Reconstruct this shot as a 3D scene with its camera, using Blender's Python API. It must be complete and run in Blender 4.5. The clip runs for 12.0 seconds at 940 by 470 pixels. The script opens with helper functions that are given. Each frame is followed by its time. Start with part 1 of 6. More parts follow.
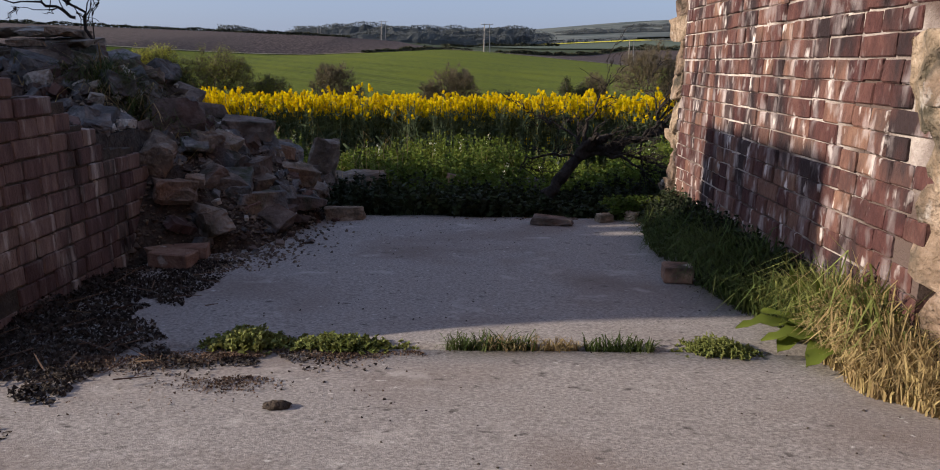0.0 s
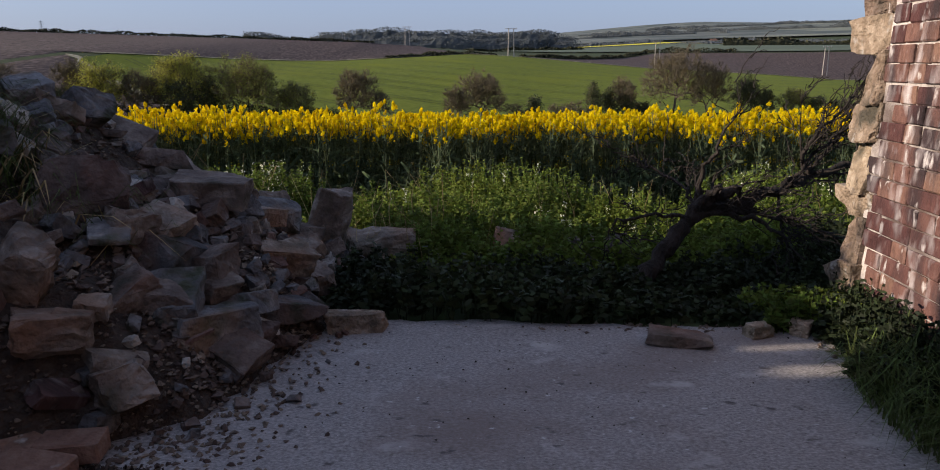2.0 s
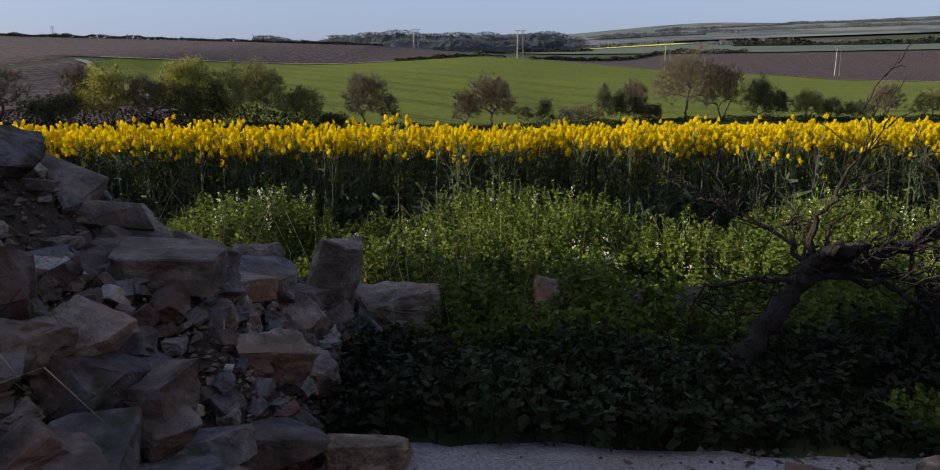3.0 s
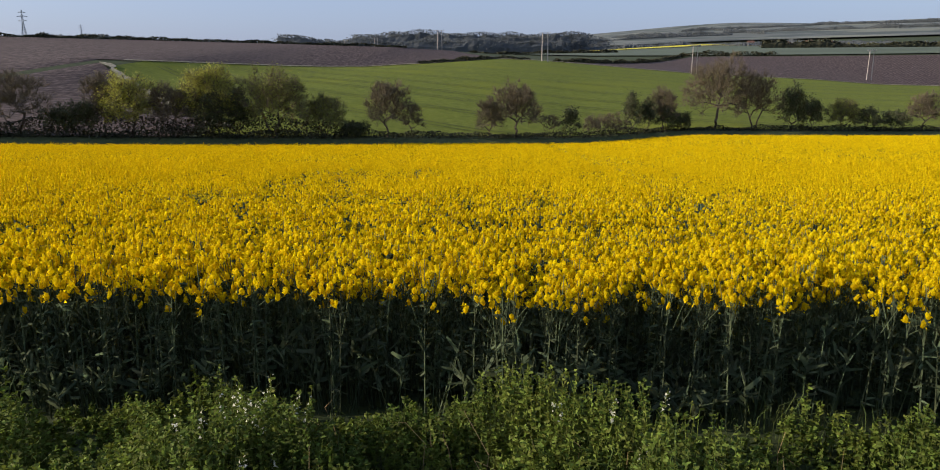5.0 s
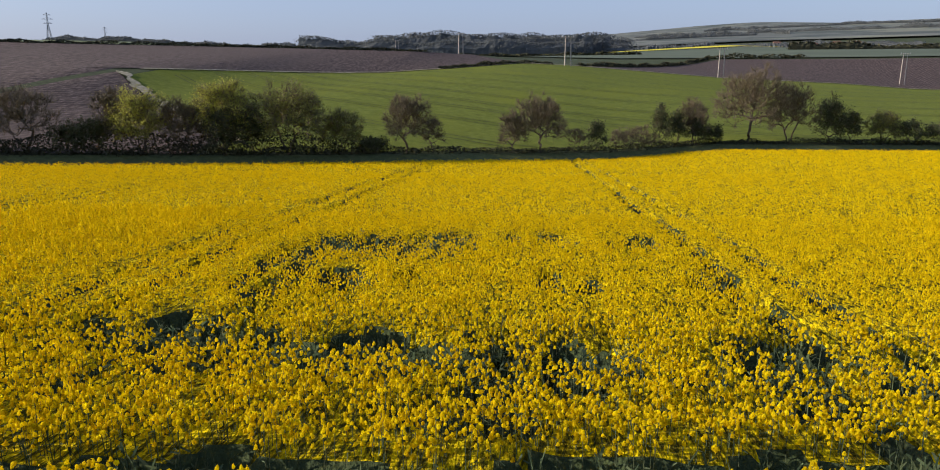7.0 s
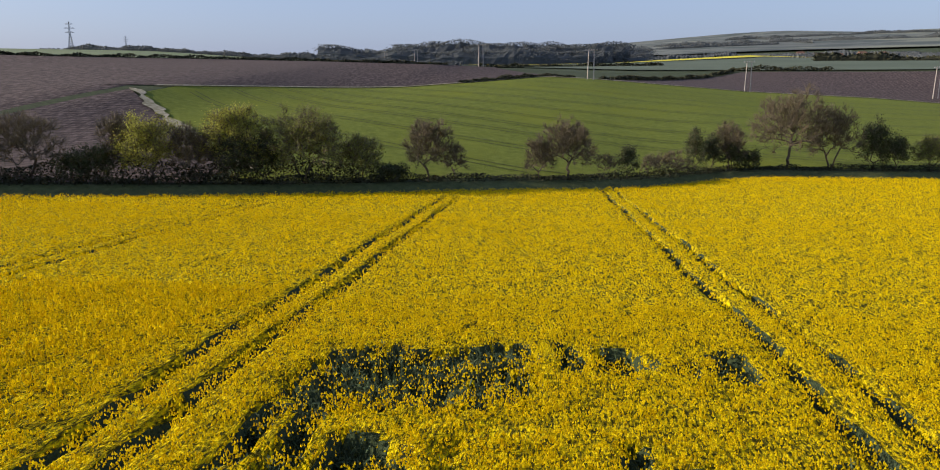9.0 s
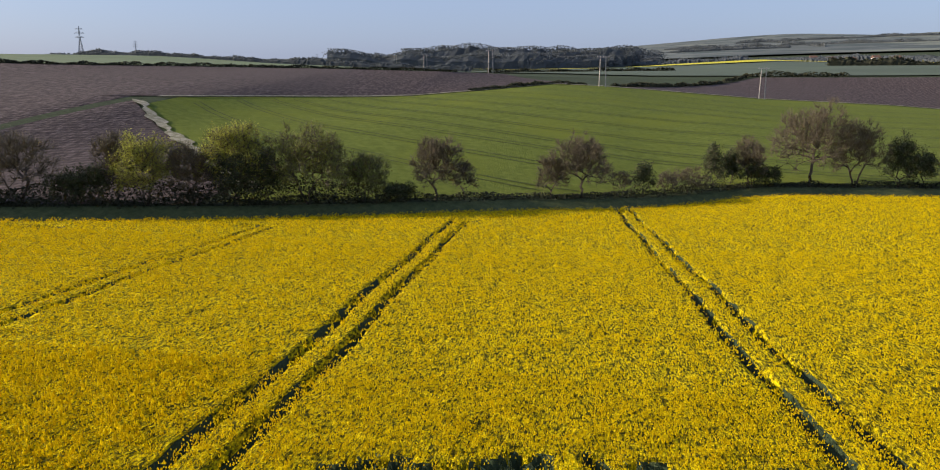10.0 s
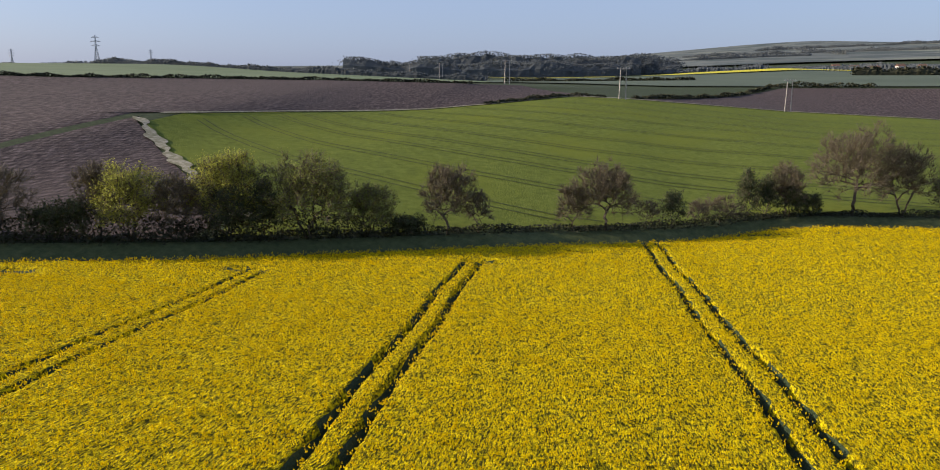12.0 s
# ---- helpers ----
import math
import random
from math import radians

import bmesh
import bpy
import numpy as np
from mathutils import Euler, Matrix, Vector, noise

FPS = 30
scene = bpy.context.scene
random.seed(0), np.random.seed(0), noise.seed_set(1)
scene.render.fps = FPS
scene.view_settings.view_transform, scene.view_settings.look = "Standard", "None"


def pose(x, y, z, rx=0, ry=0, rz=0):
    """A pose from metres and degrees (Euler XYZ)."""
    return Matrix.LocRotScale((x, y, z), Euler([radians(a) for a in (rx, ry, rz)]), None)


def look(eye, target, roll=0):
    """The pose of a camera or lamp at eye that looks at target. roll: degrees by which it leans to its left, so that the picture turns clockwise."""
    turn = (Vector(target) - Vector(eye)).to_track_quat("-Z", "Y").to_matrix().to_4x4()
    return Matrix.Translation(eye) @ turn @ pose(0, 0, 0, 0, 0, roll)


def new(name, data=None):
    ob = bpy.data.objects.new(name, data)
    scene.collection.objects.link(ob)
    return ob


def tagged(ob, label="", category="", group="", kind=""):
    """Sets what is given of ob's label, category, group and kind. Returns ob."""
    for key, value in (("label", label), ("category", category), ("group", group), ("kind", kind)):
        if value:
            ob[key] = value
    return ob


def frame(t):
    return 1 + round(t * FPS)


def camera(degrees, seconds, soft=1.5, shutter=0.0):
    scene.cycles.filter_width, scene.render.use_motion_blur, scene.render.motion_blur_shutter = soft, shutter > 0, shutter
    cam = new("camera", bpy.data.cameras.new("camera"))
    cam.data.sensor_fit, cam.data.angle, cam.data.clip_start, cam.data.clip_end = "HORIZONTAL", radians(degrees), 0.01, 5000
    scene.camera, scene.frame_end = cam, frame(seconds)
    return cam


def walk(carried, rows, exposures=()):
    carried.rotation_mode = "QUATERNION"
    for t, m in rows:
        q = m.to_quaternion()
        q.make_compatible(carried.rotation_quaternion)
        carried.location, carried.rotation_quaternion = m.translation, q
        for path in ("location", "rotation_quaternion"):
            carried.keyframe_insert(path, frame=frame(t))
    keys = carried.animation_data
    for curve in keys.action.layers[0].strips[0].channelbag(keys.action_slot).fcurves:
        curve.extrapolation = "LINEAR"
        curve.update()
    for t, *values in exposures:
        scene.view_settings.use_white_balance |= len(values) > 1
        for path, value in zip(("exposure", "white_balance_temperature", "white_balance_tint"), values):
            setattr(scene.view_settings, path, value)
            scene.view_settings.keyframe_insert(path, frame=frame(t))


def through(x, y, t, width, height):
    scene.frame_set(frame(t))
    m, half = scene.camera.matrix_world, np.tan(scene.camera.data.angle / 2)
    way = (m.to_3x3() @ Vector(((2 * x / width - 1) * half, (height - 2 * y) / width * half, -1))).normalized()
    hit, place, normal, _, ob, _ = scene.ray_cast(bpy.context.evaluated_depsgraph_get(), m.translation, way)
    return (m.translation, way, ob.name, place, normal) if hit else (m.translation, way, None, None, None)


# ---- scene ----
cam = camera(66.0, 12.0, soft=1.0)
PATH = [
    (0, (0.049, 0.03, 0.855), (0.004, 1.974, 0.388), 0.3),
    (0.5, (0.049, 0.379, 0.874), (-0.013, 2.323, 0.409), 0.1),
    (1, (0.001, 0.808, 0.902), (-0.08, 2.752, 0.439), 0.1),
    (1.5, (-0.095, 1.234, 0.924), (-0.191, 3.177, 0.463), -0.0),
    (2, (-0.218, 1.712, 0.945), (-0.328, 3.656, 0.489), -0.2),
    (2.5, (-0.313, 2.153, 0.963), (-0.438, 4.097, 0.51), -0.3),
    (2.7, (-0.353, 2.334, 0.969), (-0.481, 4.278, 0.519), -0.4),
    (4.3, (-0.642, 3.823, 1.598), (-0.818, 5.763, 1.144), -0.3),
    (4.5, (-0.679, 4.024, 1.686), (-0.859, 5.964, 1.236), -0.2),
    (5, (-0.771, 4.66, 2.036), (-0.964, 6.599, 1.583), -0.2),
    (5.5, (-0.874, 5.355, 2.353), (-1.079, 7.292, 1.9), -0.2),
    (6, (-1.007, 6.171, 2.71), (-1.226, 8.106, 2.257), -0.1),
    (6.5, (-1.157, 7.113, 3.08), (-1.39, 9.047, 2.626), -0.1),
    (7, (-1.344, 8.278, 3.493), (-1.591, 10.21, 3.039), -0.2),
    (9, (-2.715, 12.986, 5.13), (-3.008, 14.916, 4.695), -0.0),
    (9.5, (-3.016, 14.635, 5.727), (-3.321, 16.564, 5.296), 0.0),
    (10, (-3.275, 16.255, 6.364), (-3.593, 18.183, 5.936), 0.0),
    (10.5, (-3.557, 17.86, 6.926), (-3.885, 19.787, 6.501), 0.1),
    (11, (-3.853, 19.556, 7.434), (-4.192, 21.481, 7.012), 0.1),
    (11.5, (-4.045, 21.092, 7.652), (-4.395, 23.017, 7.237), 0.1),
    (12, (-4.223, 22.543, 7.83), (-4.583, 24.466, 7.419), 0.1),
]
walk(cam, [(t, look(eye, target, roll)) for t, eye, target, roll in PATH],
     exposures=[(0.0, 0.43, 6500, 14), (2.6, 0.48, 6500, 14), (4.4, 0.57, 6500, 13), (8.0, 0.57, 6500, 13), (12.0, 0.56, 6500, 13)])

# ---- world, sun ----
SUN_EL, SUN_FROM = radians(20.0), Vector((-1.0, -0.16, 0.0)).normalized()
world = bpy.data.worlds.new("world")
scene.world = world
world.use_nodes = True
wn = world.node_tree.nodes
sky = wn.new("ShaderNodeTexSky")
sky.sky_type = "NISHITA"
sky.sun_disc = False
sky.sun_elevation = SUN_EL
sky.sun_rotation = math.atan2(SUN_FROM.x, SUN_FROM.y)
sky.air_density, sky.dust_density, sky.ozone_density = 1.0, 2.0, 4.0
wn["Background"].inputs["Strength"].default_value = 0.05
haze = wn.new("ShaderNodeBackground")
haze.inputs["Color"].default_value, haze.inputs["Strength"].default_value = (0.54, 0.66, 1.0, 1), 0.30
both = wn.new("ShaderNodeAddShader")
world.node_tree.links.new(sky.outputs[0], wn["Background"].inputs["Color"])
world.node_tree.links.new(wn["Background"].outputs[0], both.inputs[0])
world.node_tree.links.new(haze.outputs[0], both.inputs[1])
world.node_tree.links.new(both.outputs[0], wn["World Output"].inputs["Surface"])
sun = new("sun", bpy.data.lights.new("sun", "SUN"))
sun.data.energy, sun.data.angle, sun.data.color = 5.2, radians(0.6), (1.0, 0.87, 0.70)
sun_way = -(SUN_FROM * math.cos(SUN_EL) + Vector((0, 0, math.sin(SUN_EL))))
sun.matrix_world = Matrix.Translation((-30, -10, 30)) @ sun_way.to_track_quat("-Z", "Y").to_matrix().to_4x4()

RNG = np.random.default_rng(7)


# ---- materials ----
def material(name, stops, scale=8.0, detail=6.0, rough=0.9, bump=0.3, bump_scale=60.0, metal=0.0, island=0.0, second=None, stretch=(1, 1, 1),
             through=0.0, obj=0.0, bump_distance=0.01, gloss=0.2):
    """A procedural surface. stops: (position, colour) along a noise of that scale; second: (colour, scale, low, high), patches over it;
    island and obj: how far value varies from piece to piece and from object to object; through: light let through thin leaves."""
    m = bpy.data.materials.new(name)
    m.use_nodes = True
    n, l = m.node_tree.nodes, m.node_tree.links
    b = n["Principled BSDF"]
    co = n.new("ShaderNodeNewGeometry")
    mp = n.new("ShaderNodeMapping")
    mp.inputs["Scale"].default_value = stretch
    l.new(co.outputs["Position"], mp.inputs["Vector"])
    t = n.new("ShaderNodeTexNoise")
    t.inputs["Scale"].default_value, t.inputs["Detail"].default_value, t.inputs["Roughness"].default_value = scale, detail, 0.65
    l.new(mp.outputs[0], t.inputs["Vector"])
    r = n.new("ShaderNodeValToRGB")
    while len(r.color_ramp.elements) < len(stops):
        r.color_ramp.elements.new(0.5)
    for e, (p, c) in zip(r.color_ramp.elements, stops):
        e.position, e.color = p, (*c, 1)
    l.new(t.outputs["Fac"], r.inputs["Fac"])
    colour = r.outputs["Color"]
    for patch in (second or ()):
        c2, s2, lo, hi = patch
        t2 = n.new("ShaderNodeTexNoise")
        t2.inputs["Scale"].default_value, t2.inputs["Detail"].default_value = s2, 5.0
        l.new(mp.outputs[0], t2.inputs["Vector"])
        mr = n.new("ShaderNodeMapRange")
        mr.inputs["From Min"].default_value, mr.inputs["From Max"].default_value = lo, hi
        l.new(t2.outputs["Fac"], mr.inputs["Value"])
        mx = n.new("ShaderNodeMix")
        mx.data_type = "RGBA"
        l.new(mr.outputs[0], mx.inputs["Factor"])
        l.new(colour, mx.inputs[6])
        mx.inputs[7].default_value = (*c2, 1)
        colour = mx.outputs[2]
    for amount, source in ((island, ("ShaderNodeNewGeometry", "Random Per Island")), (obj, ("ShaderNodeObjectInfo", "Random"))):
        if amount:
            s = n.new(source[0])
            hsv = n.new("ShaderNodeHueSaturation")
            mr = n.new("ShaderNodeMapRange")
            mr.inputs["To Min"].default_value, mr.inputs["To Max"].default_value = 1 - amount, 1 + amount
            l.new(s.outputs[source[1]], mr.inputs["Value"])
            l.new(mr.outputs[0], hsv.inputs["Value"])
            mh = n.new("ShaderNodeMapRange")
            mh.inputs["To Min"].default_value, mh.inputs["To Max"].default_value = 0.5 - 0.04 * amount, 0.5 + 0.04 * amount
            l.new(s.outputs[source[1]], mh.inputs["Value"])
            l.new(mh.outputs[0], hsv.inputs["Hue"])
            l.new(colour, hsv.inputs["Color"])
            colour = hsv.outputs[0]
    l.new(colour, b.inputs["Base Color"])
    b.inputs["Roughness"].default_value, b.inputs["Metallic"].default_value = rough, metal
    b.inputs["Specular IOR Level"].default_value = gloss
    if bump:
        tb = n.new("ShaderNodeTexNoise")
        tb.inputs["Scale"].default_value, tb.inputs["Detail"].default_value = bump_scale, 5.0
        l.new(mp.outputs[0], tb.inputs["Vector"])
        bp = n.new("ShaderNodeBump")
        bp.inputs["Strength"].default_value, bp.inputs["Distance"].default_value = bump, bump_distance
        l.new(tb.outputs["Fac"], bp.inputs["Height"])
        l.new(bp.outputs[0], b.inputs["Normal"])
    if through:
        tr = n.new("ShaderNodeBsdfTranslucent")
        l.new(colour, tr.inputs["Color"])
        ad = n.new("ShaderNodeMixShader")
        ad.inputs[0].default_value = through
        l.new(b.outputs[0], ad.inputs[1])
        l.new(tr.outputs[0], ad.inputs[2])
        l.new(ad.outputs[0], n["Material Output"].inputs["Surface"])
    return m


M = {}
M["concrete"] = material("concrete", [(0.3, (0.135, 0.122, 0.115)), (0.5, (0.265, 0.243, 0.228)), (0.68, (0.41, 0.378, 0.352))], 110, 8, 0.95, 0.3, 300,
                         second=[((0.175, 0.135, 0.115), 1.6, 0.50, 0.78), ((0.45, 0.42, 0.39), 7.0, 0.62, 0.8), ((0.09, 0.08, 0.075), 22.0, 0.64, 0.74), ((0.48, 0.46, 0.43), 40.0, 0.68, 0.74)],
                         stretch=(0.75, 1.15, 1))
M["brick"] = material("brick", [(0.2, (0.058, 0.029, 0.027)), (0.5, (0.128, 0.062, 0.051)), (0.8, (0.20, 0.108, 0.086))], 18, 8, 0.92, 1.0, 70,
                      second=[((0.045, 0.030, 0.031), 3.2, 0.48, 0.62), ((0.33, 0.285, 0.28), 7.0, 0.52, 0.70), ((0.52, 0.47, 0.45), 10.0, 0.61, 0.69)], obj=0.5, island=0.2, stretch=(1, 1.7, 0.75))
M["brick_loose"] = material("weathered_brick", [(0.2, (0.12, 0.068, 0.05)), (0.5, (0.25, 0.15, 0.105)), (0.8, (0.36, 0.26, 0.20))], 16, 7, 0.93, 0.9, 70,
                           second=[((0.07, 0.05, 0.04), 6.0, 0.52, 0.66), ((0.45, 0.40, 0.35), 12.0, 0.6, 0.7)], obj=0.2)
# Darker, greyer brick and joint for the left-hand wall; the brick also in the heap
M["brick_dark"] = material("dark_brick", [(0.2, (0.080, 0.052, 0.048)), (0.5, (0.155, 0.10, 0.088)), (0.8, (0.25, 0.18, 0.155))], 14, 7, 0.93, 0.8, 80,
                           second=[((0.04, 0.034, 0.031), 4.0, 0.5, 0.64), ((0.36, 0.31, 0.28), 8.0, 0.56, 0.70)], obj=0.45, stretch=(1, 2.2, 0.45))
M["mortar_dark"] = material("dark_mortar", [(0.3, (0.04, 0.033, 0.028)), (0.7, (0.10, 0.085, 0.07))], 30, 6, 0.95, 0.8, 120)
M["mortar"] = material("mortar", [(0.3, (0.36, 0.31, 0.28)), (0.6, (0.62, 0.56, 0.52))], 30, 6, 0.95, 0.8, 120, second=[((0.11, 0.08, 0.07), 1.5, 0.40, 0.56)])
M["stone"] = material("stone", [(0.25, (0.05, 0.039, 0.034)), (0.5, (0.14, 0.11, 0.092)), (0.75, (0.29, 0.245, 0.21))], 9, 8, 0.94, 1.0, 38,
                      second=[((0.21, 0.10, 0.065), 2.5, 0.54, 0.70), ((0.055, 0.048, 0.036), 5.0, 0.54, 0.68)], obj=0.42, bump_distance=0.02)
M["quoin"] = material("quoin_stone", [(0.25, (0.106, 0.075, 0.053)), (0.5, (0.237, 0.173, 0.125)), (0.75, (0.425, 0.338, 0.263))], 16, 8, 0.95, 1.0, 45,
                      second=[((0.07, 0.06, 0.045), 6.0, 0.5, 0.66), ((0.36, 0.33, 0.30), 9.0, 0.62, 0.7)], obj=0.3, bump_distance=0.03)
M["stone_grey"] = material("blue_grey_stone", [(0.25, (0.04, 0.04, 0.042)), (0.5, (0.115, 0.112, 0.112)), (0.75, (0.26, 0.248, 0.238))], 11, 8, 0.94, 1.0, 42,
                           second=[((0.13, 0.085, 0.06), 4.0, 0.54, 0.68), ((0.045, 0.05, 0.03), 6.0, 0.56, 0.68)], obj=0.42, bump_distance=0.02)
M["stone_pale"] = material("pale_mortar_lump", [(0.25, (0.20, 0.18, 0.155)), (0.6, (0.38, 0.35, 0.31)), (0.8, (0.52, 0.49, 0.44))], 16, 8, 0.95, 1.0, 50,
                           second=[((0.10, 0.08, 0.06), 7.0, 0.52, 0.66)], obj=0.25, bump_distance=0.02)
M["soil"] = material("soil", [(0.3, (0.028, 0.021, 0.017)), (0.6, (0.075, 0.058, 0.046)), (0.8, (0.15, 0.12, 0.10))], 18, 8, 0.97, 1.0, 50, bump_distance=0.03)
M["ground"] = material("ground_grass", [(0.3, (0.018, 0.026, 0.009)), (0.6, (0.04, 0.056, 0.018)), (0.8, (0.075, 0.085, 0.035))], 1.2, 8, 0.95, 0.6, 20)


# ---- building helpers ----
def mesh_of(name, verts, polys, mats, index=None, smooth=False):
    """A mesh from arrays: verts (n, 3), and polys, a list of arrays (k, 3) or (k, 4); index: a material number for each array."""
    me = bpy.data.meshes.new(name)
    loops = np.concatenate([p.ravel() for p in polys]).astype(np.int32)
    sizes = np.concatenate([np.full(len(p), p.shape[1], np.int32) for p in polys])
    starts = np.concatenate([[0], np.cumsum(sizes)[:-1]]).astype(np.int32)
    me.vertices.add(len(verts))
    me.vertices.foreach_set("co", np.asarray(verts, np.float32).ravel())
    me.loops.add(len(loops))
    me.loops.foreach_set("vertex_index", loops)
    me.polygons.add(len(sizes))
    me.polygons.foreach_set("loop_start", starts)
    me.polygons.foreach_set("loop_total", sizes)
    for m in mats:
        me.materials.append(m)
    if index is not None:
        me.polygons.foreach_set("material_index", np.concatenate([np.full(len(p), i, np.int32) for p, i in zip(polys, index)]))
    me.polygons.foreach_set("use_smooth", np.full(len(sizes), smooth))
    me.update(calc_edges=True)
    me.validate()
    return me


def from_bm(name, bm, mat, smooth=False):
    me = bpy.data.meshes.new(name)
    bm.to_mesh(me)
    bm.free()
    me.materials.append(mat)
    if smooth:
        me.polygons.foreach_set("use_smooth", np.full(len(me.polygons), True))
    return me


def part(name, bm, mat, parent, label="", smooth=False):
    """One mesh object under a thing or under a part."""
    ob = new(name, bm if isinstance(bm, bpy.types.Mesh) else from_bm(name, bm, mat, smooth))
    ob.parent = parent
    return tagged(ob, label)


def empty(name, place=(0, 0, 0), turn=0.0):
    ob = new(name)
    ob.empty_display_size = 0.1
    ob.matrix_world = pose(*place, 0, 0, turn)
    return ob


def lerp_of(pairs):
    xs, ys = np.array(pairs, float).T
    return lambda v: np.interp(v, xs, ys)


def wobble(x, y, scale, seed=0.0):
    """Smooth uneven values about 0, for arrays."""
    a = np.sin(x * 1.0 / scale + 1.3 * np.sin(y * 0.7 / scale + seed) + seed)
    b = np.sin(y * 1.1 / scale + 1.7 * np.sin(x * 0.6 / scale + 2.1 * seed) + 0.5 + seed)
    c = np.sin((x + y) * 2.3 / scale + seed * 3.1) * 0.5
    return (a + b + c) / 2.5


# ---- lie of the land ----
edge_y = lerp_of([(-120, 48), (-50, 65.5), (-36, 71.4), (-24, 79), (-12, 86.5), (0, 93), (14, 103), (34, 107), (70, 112), (160, 118)])
far_y = lerp_of([(-400, 60), (-200, 84), (-120, 102), (-76, 117), (-69, 127), (-61, 150), (-56, 160), (-50, 170), (-43, 180), (-36, 190), (-31, 197), (-14, 226), (-0.6, 230), (49, 257), (91, 268), (200, 282), (500, 310)])
far_z = lerp_of([(-400, 9), (-200, 6.0), (-120, 4.2), (-76, 3.4), (-69, 3.1), (-61, 2.5), (-56, 2.2), (-50, 2.0), (-43, 2.0), (-36, 2.5), (-31, 2.8), (-14, 4.2), (-0.6, 3.6), (49, -0.6), (91, -2.8), (114, -4.6), (200, -7.0), (500, -8)])
ridge_y = lerp_of([(-400, 100), (-160, 138), (-119, 162), (-103, 180), (-82, 200), (-63, 213), (-45, 222), (-20, 262), (0, 305), (20, 332), (64, 340), (500, 345)])
ridge_z = lerp_of([(-400, 15), (-160, 10.2), (-119, 8.9), (-103, 8.8), (-82, 8.5), (-63, 8.1), (-45, 7.7), (-20, 6.6), (0, 6.0), (64, 6.2), (121, 6.3), (400, 8)])
ring_400 = lerp_of([(-900, 14), (-420, 13.5), (-340, 15.5), (-304, 17.3), (-283, 17.9), (-262, 17.8), (-240, 17.2), (-220, 16.0), (-200, 14.6), (-180, 13.3), (-120, 10.6), (-60, 8.0), (60, 8.6), (400, 13)])
ring_650 = lerp_of([(-1200, 22), (-300, 16), (-210, 14.4), (-67, 12), (33, 14), (130, 19), (223, 16), (600, 20)])
ring_900 = lerp_of([(-1600, 34), (-600, 27), (-100, 18), (100, 22), (244, 27), (600, 34)])
ring_1500 = lerp_of([(-2400, 48), (-700, 40), (-100, 46), (200, 60), (500, 70), (900, 84)])
ring_2500 = lerp_of([(-3500, 66), (-900, 60), (-300, 66), (-115, 80), (152, 103), (427, 126), (560, 134), (656, 136), (828, 122), (1000, 136), (1400, 150), (3000, 140)])


def crop_top(x, y):
    """Height of the tops of the rapeseed."""
    s = np.clip((y - 10) / 95, 0, 1.3)
    return 0.25 - 0.088 * (y - 10) + 0.075 * np.clip(x - 4, 0, 15) * s + 0.05 * wobble(x, y, 9.0, 1.0)


CROP = 1.12


def land(x, y):
    """Height of the ground."""
    x, y = np.asarray(x, float), np.asarray(y, float)
    near = -0.03 * y
    verge = -0.14 + (y - 4.6) * (-0.74 / 5.4)
    field = crop_top(x, y) - CROP
    z = np.where(y < 4.6, near, np.where(y < 10, np.minimum(verge, near), field))
    ye, yb = edge_y(x), far_y(x)
    ze, zb = crop_top(x, ye) - CROP, far_z(x)
    bank = crop_top(x, ye) + 0.15
    s = np.clip((y - ye) / 4.0, 0, 1)
    z = np.where(y > ye, ze + (bank - ze) * s * s * (3 - 2 * s), z)
    s = np.clip((y - ye - 4) / (yb - ye - 4), 0, 1)
    z = np.where(y > ye + 4, bank + (zb - bank) * (s + 0.10 * np.sin(s * np.pi)), z)
    last_y, last_z = yb, zb
    for depth, ring in ((ridge_y(x), ridge_z), (400, ring_400), (650, ring_650), (900, ring_900), (1500, ring_1500), (2500, ring_2500)):
        s = np.clip((y - last_y) / (depth - last_y), 0, 1)
        here = ring(x)
        z = np.where(y > last_y, last_z + (here - last_z) * s, z)
        last_y, last_z = depth + 0 * x, here
    return z


def sheet(name, u, v, where, lift, mat):
    """A sheet over the land on a grid: where(u, v) gives x, y for arrays."""
    uu, vv = np.meshgrid(u, v)
    x, y = where(uu, vv)
    z = land(x, y) + lift(x, y)
    verts = np.stack([x, y, z], -1).reshape(-1, 3)
    w, h = len(u), len(v)
    i = (np.arange(h - 1)[:, None] * w + np.arange(w - 1)).ravel()
    return new(name, mesh_of(name, verts, [np.stack([i, i + 1, i + w + 1, i + w], 1)], [mat], smooth=True))


xs = np.concatenate([-np.geomspace(206, 3200, 26)[::-1], np.linspace(-202, -40, 82), np.linspace(-38, 38, 153), np.linspace(40, 120, 28), np.geomspace(124, 3200, 30)])
ys = np.concatenate([-np.geomspace(6, 800, 12)[::-1], np.linspace(-5, 12, 69), np.linspace(13, 130, 118), np.linspace(133, 345, 72), np.geomspace(352, 3000, 60)])
sink = lambda x, y: np.where(y < 4.75, -0.10, 0.0) - 0.0012 * np.clip(y - 110, 0, 800) + np.where((y > 4.75) & (y < 10), 0.04 * wobble(x, y, 0.4, 2.0), 0)
tagged(sheet("ground", xs, ys, lambda u, v: (u, v), sink, M["ground"]), "grassy ground falling to a valley and rising to far hills", "ground", kind="structure")


